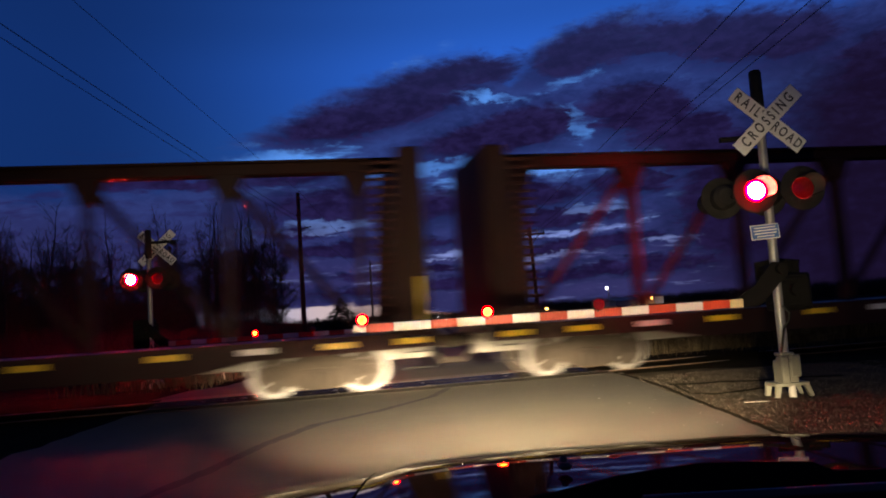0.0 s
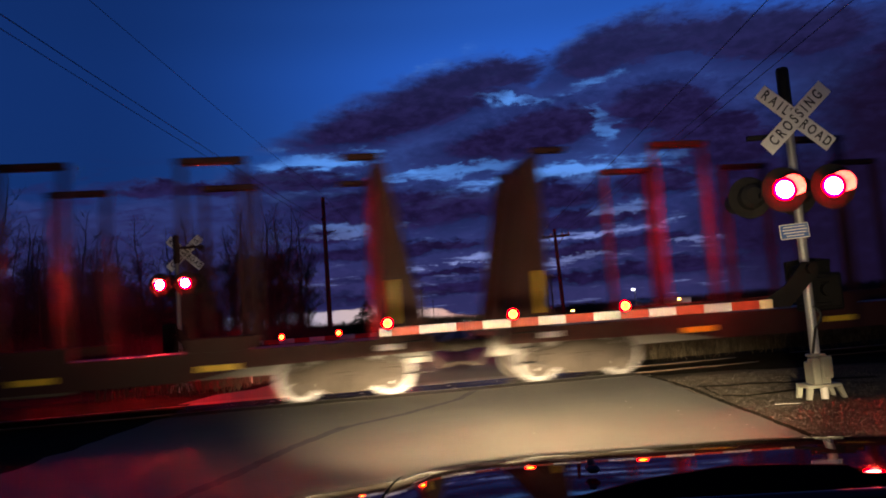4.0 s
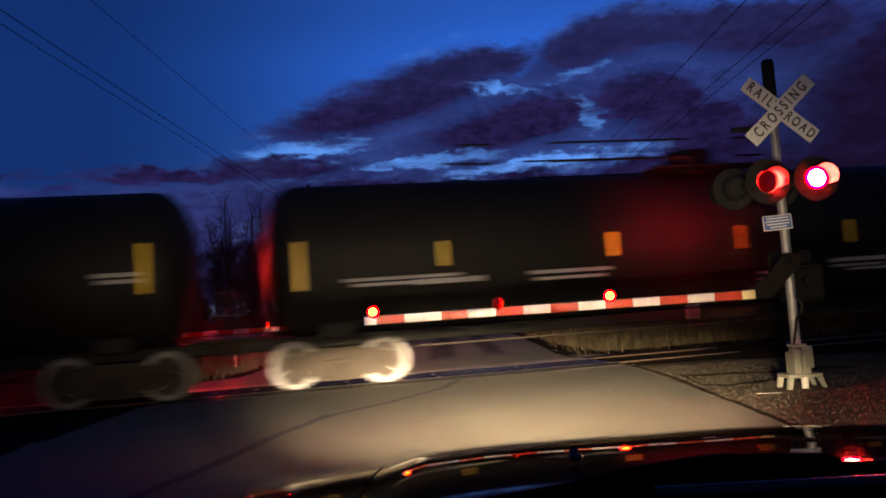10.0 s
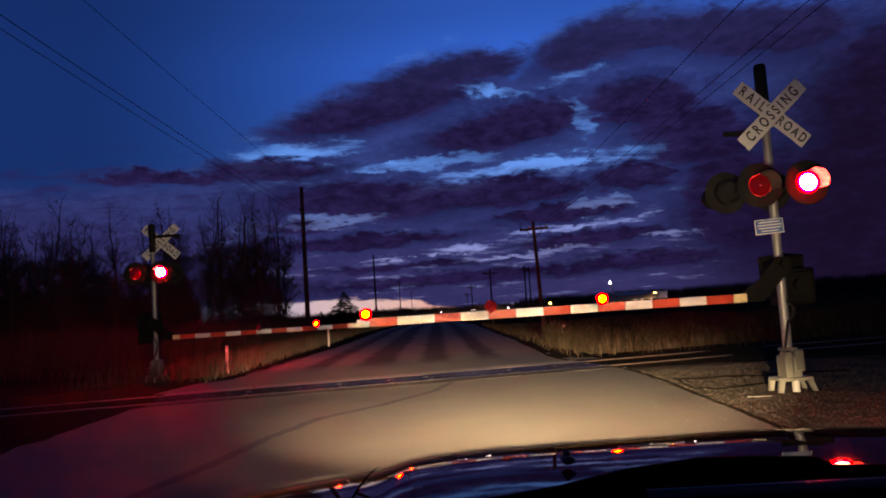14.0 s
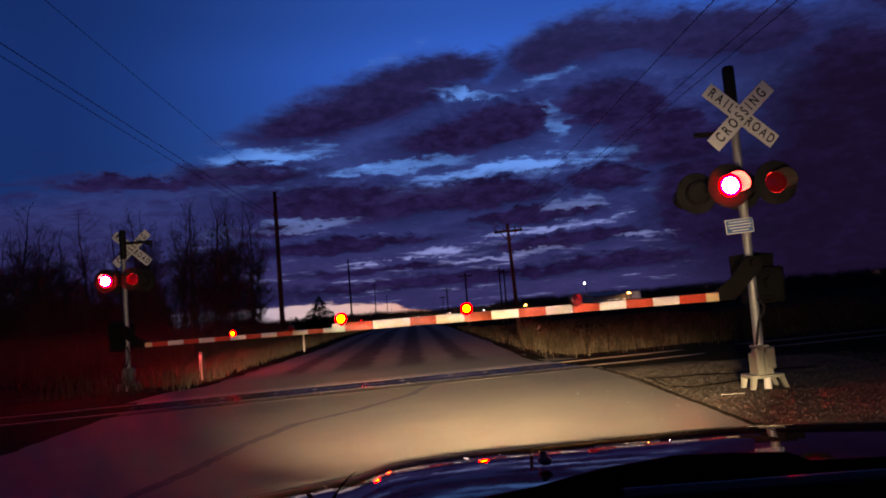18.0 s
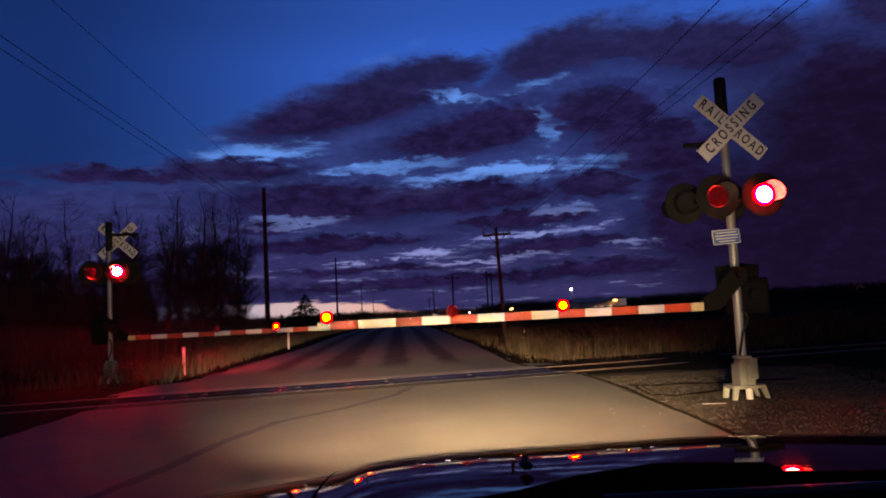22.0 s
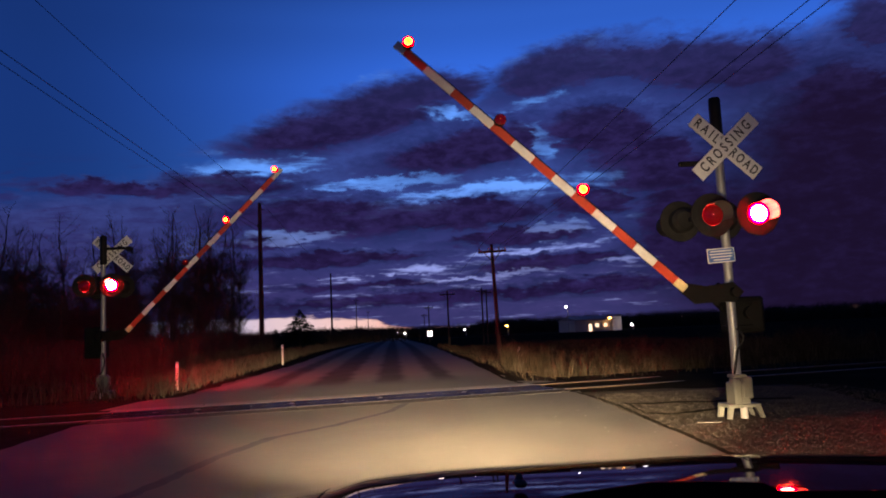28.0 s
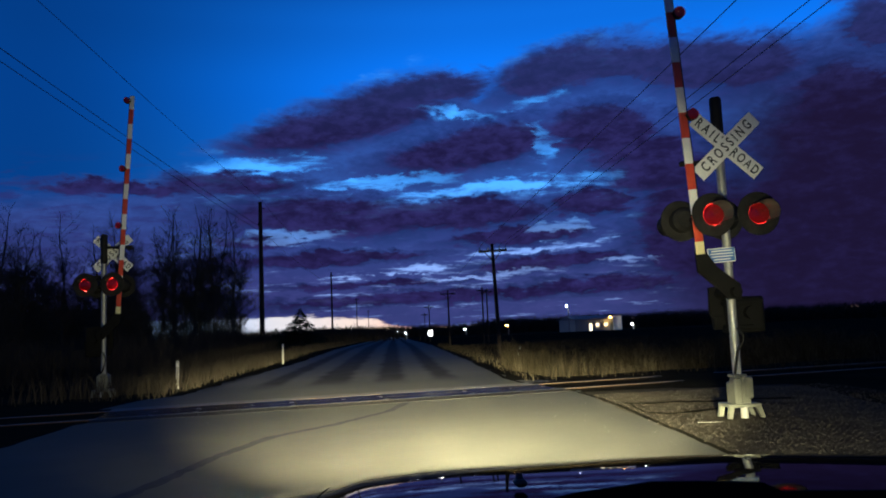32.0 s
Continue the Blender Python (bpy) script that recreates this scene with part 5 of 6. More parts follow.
def hopper_car(half):
    car = thing("covered_hopper_car", "dusty grey covered hopper car with sloped ends", "rail car", "train cars")
    s = Shape()
    outline = [(-half + 1.15, 1.46), (-half + 0.12, 2.95), (-half + 0.02, 3.3), (-half, 4.18), (half, 4.18), (half - 0.02, 3.3), (half - 0.12, 2.95), (half - 1.15, 1.46)]
    s.prism(outline, -1.52, 1.52)
    part("body", s, HOPPER_GREY, car, "dusty grey steel hopper body")
    for i in range(1, 7):
        x = -half + 1.2 + (2 * half - 2.4) * i / 7
        part("side_rib", Shape().box((x, -1.535, 2.9), (0.05, 0.04, 2.5), bevel=0.008), HOPPER_GREY, car)
    roof = Shape().prism([(-half - 0.08, 4.18), (half + 0.08, 4.18), (half + 0.08, 4.24), (-half - 0.08, 4.24)], -1.58, 1.58)
    roof.lathe([(1.58, -half), (1.58, half)], 14, 0, Matrix.Translation((0, 0, 3.02)) , axis="x", arc=(radians(50), radians(130)))
    part("roof", roof, CAR_BROWN, car, "dark hopper roof")
    walk_ = Shape().box((0, -0.7, 4.62), (2 * half + 0.4, 0.5, 0.05), bevel=0.01).box((0, 0.7, 4.62), (2 * half + 0.4, 0.5, 0.05), bevel=0.01)
    part("running_board", walk_, BLACK_PAINT, car, "dark roof running boards")
    for x in (-half * 0.6, -half * 0.2, half * 0.2, half * 0.6):
        part("hatch", Shape().lathe([(0.40, 4.5), (0.40, 4.70), (0.30, 4.76), (0.001, 4.78)], 20, at=Matrix.Translation((x, 0, 0))), HOPPER_GREY, car)
    part("side_sill", Shape().box((0, 0, 1.32), (2 * half + 0.3, 3.0, 0.24), bevel=0.03), HOPPER_GREY, car)
    for x in (-1.65, 1.65):
        h = Shape()
        h.add([(x - 1.5, -1.3, 1.25), (x + 1.5, -1.3, 1.25), (x + 1.5, 1.3, 1.25), (x - 1.5, 1.3, 1.25), (x - 0.45, -0.6, 0.42), (x + 0.45, -0.6, 0.42), (x + 0.45, 0.6, 0.42), (x - 0.45, 0.6, 0.42)],
              [(0, 1, 5, 4), (1, 2, 6, 5), (2, 3, 7, 6), (3, 0, 4, 7), (4, 5, 6, 7)])
        h.box((x, 0, 0.36), (1.1, 1.5, 0.14), bevel=0.02)
        part("discharge_chute", h, HOPPER_GREY, car, "pale dusty discharge chute")
    for k in (-1, 1):
        e = Shape().box((k * (half - 0.05), -1.45, 2.2), (0.12, 0.12, 1.7), bevel=0.01).box((k * (half - 0.05), 1.45, 2.2), (0.12, 0.12, 1.7), bevel=0.01)
        e.box((k * half, 0, 1.26), (0.9, 2.9, 0.06), bevel=0.01)
        part("end_post", e, HOPPER_GREY, car)
        ladder(car, k * (half - 0.25), -1.60, 1.2, 4.2)
        tape(car, 4.76 if k > 0 else -4.38, 2.08, 0.11, 0.95, -1.565)
    for x in (-1.85, 0.1, 2.2):
        tape(car, x, 1.84, 0.11, 0.46, -1.565)
    trucks(car, (-half + 1.75, half - 1.75))
    couplers(car, half + 0.1)
    return car


SPEED = 22.05
# each car: how it is built, and where its front and rear ends lie behind the train's mark
ROLLING = [("beam", 24.9, 0.80), ("beam", -0.18, -24.30), ("beam", -25.70, -49.20)]
ROLLING += [("log", -50.94 - 19.0 * i, -68.60 - 19.0 * i) for i in range(4)]
ROLLING += [("tank_1", -126.93, -147.35), ("tank_2", -148.57, -168.40), ("hopper", -169.80, -181.90), ("post", -182.90, -203.20),
            ("tank_3", -204.79, -224.25), ("tank_4", -225.52, -245.88), ("tank_5", -247.23, -267.60), ("tank_6", -268.82, -288.38)]
# the tank cars: dome, handrails, small strips and their height, heights of the end strips, blocks of lettering
TANKS = {
    "tank_1": (-0.05, [(-3.7, -0.5), (0.6, 1.3), (-5.2, -4.8)], (5.88, 3.59, 1.24, -2.74, -5.99), 2.47, (2.47, 2.48),
               [(8.5, 2.32, 1.05, 0.50, 5), (6.7, 2.18, 1.0, 0.24, 2), (4.4, 1.93, 0.9, 0.75, 4), (6.1, 1.75, 0.5, 0.2, 2), (-7.2, 2.15, 2.6, 0.16, 1), (-7.3, 1.85, 2.2, 0.3, 3), (-3.4, 1.75, 0.9, 0.36, 2), (-2.1, 1.80, 0.8, 0.5, 3)]),
    "tank_2": (0.0, [(-3.6, -0.6), (0.6, 1.2)], (5.43, 2.14, -0.16, -2.63, -5.32), 2.31, (2.11, 2.13),
               [(8.2, 2.28, 1.05, 0.40, 4), (6.1, 1.72, 0.8, 0.40, 3), (4.2, 2.30, 0.85, 0.24, 2), (-7.2, 2.19, 1.75, 0.18, 1), (-7.4, 1.88, 1.4, 0.24, 2), (-5.0, 2.2, 0.6, 0.2, 2)]),
    "tank_3": (0.0, [(-3.7, -0.5), (0.6, 1.3), (-5.6, -4.9)], (5.70, 2.79, 0.20, -2.69, -6.21), 2.47, (2.40, 2.37),
               [(8.1, 2.45, 0.9, 0.60, 5), (6.5, 1.75, 0.8, 0.30, 3), (3.8, 1.88, 2.6, 0.15, 1), (3.6, 1.66, 1.4, 0.12, 1), (1.1, 1.64, 0.8, 0.26, 2), (3.1, 1.80, 1.4, 0.22, 2), (-6.1, 1.96, 1.4, 0.22, 1), (-3.6, 1.93, 1.7, 0.25, 2), (-7.0, 2.0, 2.3, 0.20, 2)]),
    "tank_4": (-0.35, [(-3.6, -0.9), (0.3, 1.5), (-4.9, -4.3)], (5.75, 2.15, -1.02, -3.50, -5.97), 2.50, (2.49, 2.49),
               [(9.0, 2.34, 0.9, 0.24, 2), (6.5, 2.14, 0.8, 0.34, 3), (6.3, 2.38, 1.0, 0.18, 2), (2.0, 2.0, 2.6, 0.5, 3), (-6.9, 2.20, 1.95, 0.17, 1), (-7.4, 1.84, 1.5, 0.28, 3)]),
    "tank_5": (0.0, [(-5.6, -1.8), (-0.6, 1.2)], (5.51, 3.11, 0.44, -2.64, -5.71), 2.10, (2.18, 2.34),
               [(8.5, 2.52, 1.1, 0.75, 5), (7.5, 2.0, 0.9, 0.30, 3), (6.2, 1.93, 0.9, 0.35, 4), (-7.5, 2.22, 1.9, 0.17, 1), (-7.7, 1.88, 1.5, 0.28, 3), (-4.1, 1.74, 0.7, 0.2, 2)]),
    "tank_6": (0.0, [(-9.4, -0.8), (0.7, 8.4)], (6.04, 3.52, 1.15, -1.18, -6.04), 2.40, (2.30, 2.43),
               [(8.2, 2.50, 1.2, 0.75, 6), (7.2, 2.1, 0.7, 0.45, 4), (1.7, 2.0, 1.0, 0.2, 2), (-7.3, 2.12, 0.8, 0.45, 3), (-7.7, 1.80, 1.3, 0.20, 2)]),
}
TRAIN = []
for kind, front_end, rear_end in ROLLING:
    half = (front_end - rear_end) / 2
    if kind == "beam":
        car = centerbeam_car(half)
    elif kind == "log":
        car = stake_car(half)
    elif kind == "hopper":
        car = hopper_car(half)
    elif kind == "post":
        car = post_car(half)
    else:
        car = tank_car(half, *TANKS[kind], kind == "tank_2")
    car.matrix_basis = TRACK @ pose((front_end + rear_end) / 2, 0, 0)
    TRAIN.append((car, (front_end + rear_end) / 2))

# ---- the waiting car's hood ----
car = thing("car", "front of a dark glossy car waiting at the crossing", "car")


def crown(y):
    """The fall of the hood from the windscreen to its nose, rounder at the front."""
    return -0.107 * (y - 1.97) - 0.099 * ((y - 1.576) ** 2 - 0.1552) - (2.6 * (y - 1.97) ** 2 if y > 1.97 else 0.0)


def hood_z(x, y):
    z = 1.0700 - 0.013 * max(0.0, (0.2 - x) / 0.3) ** 2 - 0.010 * smooth_step(-x, 0.07, 0.17) - 0.036 * max(0.0, (x - 0.65) / 0.68) ** 1.6
    return z + crown(y)


def sheet_part(name, xs, ys, fz, mat, label, thick=0.012):
    s = Shape()
    for y in ys:
        for x in xs:
            s.v.append((x, y, fz(x, y)))
    k = len(xs)
    n0 = len(s.v)
    s.v += [(x, y, z - thick) for x, y, z in s.v]
    for j in range(len(ys) - 1):
        for i in range(k - 1):
            a = j * k + i
            s.f.append((a, a + 1, a + k + 1, a + k))
            s.f.append((n0 + a, n0 + a + k, n0 + a + k + 1, n0 + a + 1))
    rim_ = [i for i in range(k)] + [j * k + k - 1 for j in range(1, len(ys))] + [(len(ys) - 1) * k + i for i in range(k - 2, -1, -1)] + [j * k for j in range(len(ys) - 2, 0, -1)]
    for a, b in zip(rim_, rim_[1:] + rim_[:1]):
        s.f.append((b, a, n0 + a, n0 + b))
    s.m = [0] * len(s.f)
    return part(name, s, mat, car, label)


sheet_part("hood", list(np.linspace(-0.16, 1.40, 60)), [*np.linspace(0.85, 1.95, 30), *np.linspace(1.97, 2.22, 14)], hood_z, HOOD_PAINT, "dark red-black glossy hood")
sheet_part("fender", list(np.linspace(-0.56, -0.168, 24)), [*np.linspace(0.85, 1.95, 30), *np.linspace(1.97, 2.18, 10)], lambda x, y: 1.0395 + 0.10 * (x + 0.168) - 0.9 * max(0.0, -0.42 - x) ** 2 + crown(y), HOOD_PAINT, "dark glossy fender")
sheet_part("fender", list(np.linspace(1.408, 1.76, 22)), [*np.linspace(0.85, 1.95, 30), *np.linspace(1.97, 2.18, 10)], lambda x, y: 1.024 - 0.12 * (x - 1.408) - 0.9 * max(0.0, x - 1.62) ** 2 + crown(y), HOOD_PAINT, "dark glossy fender")
g = Shape().box((0.62, 2.22, 0.74), (1.9, 0.16, 0.44), bevel=0.05).box((0.62, 2.27, 0.45), (1.96, 0.2, 0.22), bevel=0.06)
part("front_end", g, TRIM_BLACK, car, "dark grille and bumper")
for sx in (-0.28, 1.42):
    part("headlight", Shape().lathe([(0.001, 0.0), (0.05, -0.008), (0.08, -0.03), (0.085, -0.10)], 20, axis="y", at=Matrix.Translation((sx, 2.29 + 0.0, 0.82))), glow("headlight_glass", (1.0, 0.9, 0.7), 3.0), car, "lit headlight")
w = Shape().box((0, 0, 0), (0.022, 0.034, 0.012), bevel=0.005).rod((0, 0.005, 0.0), (0, 0.010, 0.013), 0.008, 0.006, 10)
for x, y in ((0.205, 1.30), (1.02, 1.30)):
    part("washer_nozzle", w, TRIM_BLACK, car, "small black washer nozzle", pose(x, y, hood_z(x, y) + 0.012))
for sx in (-0.22, 1.46):
    ty = part("tyre", Shape().lathe([(0.21, -0.11), (0.33, -0.12), (0.365, -0.09), (0.372, 0.0), (0.365, 0.09), (0.33, 0.12), (0.21, 0.11)], 30, axis="x"), TRIM_BLACK, car, "black rubber tyre", pose(sx, 1.45, 0.370))
    part("rim", Shape().lathe([(0.001, -0.05), (0.1, -0.06), (0.2, -0.09), (0.215, -0.11), (0.215, 0.11), (0.1, 0.06), (0.001, 0.05)], 24, axis="x"), GALV, ty)
part("body_front", Shape().box((0.62, 1.45, 0.70), (1.30, 1.4, 0.44), bevel=0.06), TRIM_BLACK, car, "dark engine bay and inner wings")
cowl = Shape().prism([(-0.024, 1.224), (0.011, 1.226), (0.117, 1.238), (0.184, 1.250), (0.267, 1.257), (0.318, 1.255), (0.388, 1.250), (0.409, 1.240), (0.526, 1.234), (0.589, 1.227), (0.576, 1.139), (-0.026, 1.193)], 0.80, 0.806)
part("cowl", cowl, COWL_BLACK, car, "matt black cowl and wiper cover below the windscreen")
wp = Shape()
wp.rod((0.190, 0.74, 1.236), (0.484, 0.74, 1.232), 0.008, 0.007, 14)
part("wiper", wp, WIPER_BLACK, car, "glossy black windscreen wiper arm")

# ---- poles and wires ----
def pole(x, y, height, arm_w, r0=0.14, lean=0.0, label="wooden utility pole beside the road"):
    z = ground_z(x, y)
    p = thing("utility_pole", label, "utility pole", "utility poles", Matrix.Translation((x, y, z)) @ pose(0, 0, 0, 0, lean, 0))
    part("shaft", Shape().rod((0, 0, -0.3), (0, 0, height), r0, r0 * 0.66, 12), POLE_WOOD, p, "dark round wooden pole")
    if arm_w:
        a = part("crossarm", Shape().box((0, -0.12, height - 0.35), (arm_w, 0.09, 0.11), bevel=0.01).rod((-arm_w * 0.3, -0.12, height - 0.38), (0, -0.1, height - 0.85), 0.02, 0.02, 6).rod((arm_w * 0.3, -0.12, height - 0.38), (0, -0.1, height - 0.85), 0.02, 0.02, 6), POLE_WOOD, p)
        for k in (-0.45, -0.15, 0.25, 0.46):
            part("insulator", Shape().lathe([(0.03, 0.0), (0.035, 0.05), (0.02, 0.08), (0.03, 0.11), (0.001, 0.13)], 10, at=Matrix.Translation((k * arm_w, -0.12, height - 0.29))), GALV, a)
    else:
        part("insulator_bracket", Shape().box((0.16, -0.1, height - 0.5), (0.35, 0.05, 0.05), bevel=0.008), POLE_WOOD, p)
        part("cable_clamp", Shape().box((-0.10, -0.1, height - 1.6), (0.12, 0.12, 0.25), bevel=0.03), POLE_WOOD, p)
        part("side_arm", Shape().rod((0.15, -0.12, height - 2.6), (0.85, -0.12, height - 2.45), 0.03, 0.03, 8), POLE_WOOD, p)
    return p


pole(-9.05, 52.9, 11.0, 0.0, 0.19)
pole(-9.45, 118.0, 11.4, 0.0, 0.17)
pole(-9.8, 205.0, 11.6, 1.6, 0.16)
pole(-9.8, 300.0, 11.6, 1.6, 0.16)
pole(4.99, 35.6, 5.5, 1.36, 0.11, -1.6, "short wooden pole with a crossarm among dry grass")
pole(5.0, 68.0, 5.0, 1.36, 0.10, 0, "short wooden pole with a crossarm among dry grass")
pole(9.2, 77.0, 5.7, 1.2, 0.10, 0, "short wooden pole with a crossarm among dry grass")
pole(10.1, 80.5, 5.7, 1.2, 0.10, 0, "short wooden pole with a crossarm among dry grass")
pole(5.0, 105.0, 5.2, 1.36, 0.10, 0, "short wooden pole with a crossarm among dry grass")
pole(6.0, 145.0, 5.2, 1.36, 0.10, 0, "short wooden pole with a crossarm among dry grass")
pole(-9.3, -12.0, 11.0, 0.0, 0.19)
pole(4.99, -4.0, 5.6, 1.36, 0.11, 0, "short wooden pole with a crossarm among dry grass")


def wire(a, b, sag, r=0.011, n=22):
    a, b = Vector(a), Vector(b)
    pts = []
    for i in range(n + 1):
        f = i / n
        p = a.lerp(b, f)
        p.z -= sag * 4 * f * (1 - f)
        pts.append(p)
    s = Shape().tube(pts, r, 5)
    return solid("overhead_wire", s, WIRE, "thin dark overhead wire", "wire", "overhead wires")


wire((-9.3, -12.0, 10.9), (-9.05, 52.9, 10.9), 0.35, 0.010)
wire((-9.3, -12.0, 8.75), (-9.05, 52.9, 8.9), 0.30, 0.012)
wire((-9.3, -12.0, 8.45), (-9.05, 52.9, 8.6), 0.32, 0.010)
wire((-9.05, 52.9, 10.9), (-9.45, 118.0, 10.9), 0.5)
wire((-9.05, 52.9, 8.7), (-9.45, 118.0, 8.8), 0.5)
for k in (-0.62, 0.34, 0.62):
    wire((4.99 + k, -4.0, 5.45), (4.99 + k, 35.6, 5.3), 0.12, 0.007)
    wire((4.99 + k, 35.6, 5.3), (5.0 + k, 68.0, 4.8), 0.25, 0.008)


# ---- leafless trees ----
def bare_tree(seed, height, spread):
    r = random.Random(seed)
    trunk, crown = Shape(), Shape()

    def grow(p, d, length, rad, depth):
        n = 6 if depth == 0 else 3 if depth < 2 else 2
        pts = [p]
        for i in range(n):
            d = (d + Vector((r.uniform(-1, 1), r.uniform(-1, 1), r.uniform(-0.3, 0.6))) * (0.035 if depth == 0 else 0.12 + 0.05 * depth)).normalized()
            pts.append(pts[-1] + d * (length / n))
        for i in range(n):
            q0, q1 = rad * (1 - 0.30 * i / n), rad * (1 - 0.30 * (i + 1) / n)
            (trunk if depth == 0 else crown).rod(pts[i], pts[i + 1], q0, q1, 6 if depth < 2 else 3, 0, False)
        if depth >= 4:
            return
        kids = (19, 6, 4, 3)[depth]
        for i in range(kids):
            f = r.uniform(0.25, 1.0) if depth else r.uniform(0.28, 1.0)
            i0 = min(n - 1, int(f * n))
            base = pts[i0].lerp(pts[i0 + 1], f * n - i0)
            w = r.uniform(0, 6.28)
            side = Vector((math.cos(w), math.sin(w), r.uniform(0.1, 0.8))).normalized()
            nd = (d * r.uniform(0.1, 0.5) + side * spread).normalized()
            grow(base, nd, length * (r.uniform(0.16, 0.30) * (1.3 - 0.6 * f) if depth == 0 else r.uniform(0.40, 0.62)), max(0.006, rad * r.uniform(0.16, 0.28)), depth + 1)
        grow(pts[-1], d, length * (0.30 if depth == 0 else 0.5), rad * 0.62, depth + 1)

    grow(Vector((0, 0, -0.2)), Vector((0, 0, 1)), height * 0.78, height * 0.0088, 0)
    t = thing("bare_tree", "leafless dark tree at the edge of the woods", "tree", "woodland trees")
    part("trunk", trunk, BARK, t)
    part("crown", crown, BARK, t, "fine leafless branches", smooth=False)
    return t


protos = [bare_tree(20 + i, h, sp) for i, (h, sp) in enumerate(((8.6, 0.75), (9.6, 0.55), (9.0, 0.65), (7.4, 0.8), (10.4, 0.5), (6.0, 0.85)))]
r = random.Random(11)
spots = [(-27.5, 44.0, 0, 1.02), (-30.5, 48.5, 3, 1.2)]
for i in range(230):
    y = r.uniform(44, 76)
    x = -r.uniform(9.8, 68)
    az = math.degrees(math.atan2(x, y))
    if az > -11.2 or az < -46 or (-12.5 > az > -13.4):
        continue
    if az > -18 and i % 2:
        continue
    spots.append((x, y, r.randrange(6), r.uniform(0.80, 1.15) * (0.72 + 0.009 * (y - 34))))
for i in range(60):
    y = r.uniform(40, 66)
    az = radians(r.uniform(18.0, 40))
    spots.append((-y * math.tan(az), y, r.choice((3, 5, 5)), r.uniform(0.5, 0.8)))
for i in range(9):
    y = r.uniform(48, 60)
    spots.append((-y * math.tan(radians(r.uniform(10.8, 17.5))), y, r.choice((1, 4, 4, 2)), r.uniform(0.85, 1.0)))
for i, (x, y, k, sc) in enumerate(spots):
    m = Matrix.Translation((x, y, ground_z(x, y))) @ pose(0, 0, 0, r.uniform(-3, 3), r.uniform(-3, 3), r.uniform(0, 360))
    if i < len(protos):
        protos[i].matrix_basis = m
        protos[i].scale = (sc, sc, sc)
    else:
        c = copy_thing(protos[k], m)
        c.scale = (sc, sc, sc)


def stems(count, place, lo, hi, width, seed, fan=0.25, twigs=2, clumps=0.0):
    rr = random.Random(seed)
    s = Shape()
    for _ in range(count):
        x, y, z = place(rr)
        h = rr.uniform(lo, hi)
        if clumps:
            h *= max(0.35, 0.85 + clumps * noise.noise(Vector((x * 0.45, y * 0.45, 7.0))) + 0.5 * clumps * noise.noise(Vector((x * 1.6, y * 1.6, 9.0))))
        a = rr.uniform(0, 6.28)
        lx, ly = rr.gauss(0, fan) * h, rr.gauss(0, fan) * h
        wx, wy = math.cos(a) * width, math.sin(a) * width
        n = len(s.v)
        s.v += [(x - wx, y - wy, z - 0.05), (x + wx, y + wy, z - 0.05), (x + lx * 0.4 + wx * 0.7, y + ly * 0.4 + wy * 0.7, z + h * 0.6), (x + lx * 0.4 - wx * 0.7, y + ly * 0.4 - wy * 0.7, z + h * 0.6), (x + lx, y + ly, z + h)]
        s.f += [(n, n + 1, n + 2, n + 3), (n + 3, n + 2, n + 4)]
        s.m += [0, 0]
        for _ in range(twigs):
            f = rr.uniform(0.3, 0.8)
            bx, by, bz = x + lx * f * 0.7, y + ly * f * 0.7, z + h * f
            k = h * rr.uniform(0.2, 0.45)
            n = len(s.v)
            b2 = rr.uniform(0, 6.28)
            s.v += [(bx, by, bz), (bx, by, bz + width * 2), (bx + math.cos(b2) * k * 0.7, by + math.sin(b2) * k * 0.7, bz + k)]
            s.f.append((n, n + 1, n + 2))
            s.m.append(0)
    return s


def wood_spot(rr):
    while True:
        x, y = -rr.uniform(8.6, 60), rr.uniform(29, 66)
        if math.degrees(math.atan2(x, y)) < -9.0:
            return x, y, ground_z(x, y)


solid("underbrush", stems(24000, wood_spot, 0.7, 2.2, 0.014, 31, 0.25, 5), BRUSH, "dense leafless underbrush in the dark woods", "brush", kind="stuff", smooth=False)


def deep_wood_spot(rr):
    y = rr.uniform(46, 78)
    x = -y * math.tan(radians(rr.uniform(18.0, 42.0) if rr.random() < 0.95 else rr.uniform(11.5, 19.0)))
    return x, y, ground_z(x, y)


solid("thicket", stems(15000, deep_wood_spot, 1.6, 4.6, 0.016, 34, 0.16, 9), BRUSH, "tall leafless thicket between the trunks", "brush", kind="stuff", smooth=False)


def left_verge(rr):
    y = rr.uniform(21, 120) if rr.random() < 0.6 else rr.uniform(18.5, 45)
    x = -rr.uniform(5.6, 9.5)
    return x, y, ground_z(x, y)


solid("roadside_weeds", stems(9000, left_verge, 0.15, 0.75, 0.012, 32, 0.25, 1), BRUSH, "low dark weeds along the road", "weeds", kind="stuff", smooth=False)


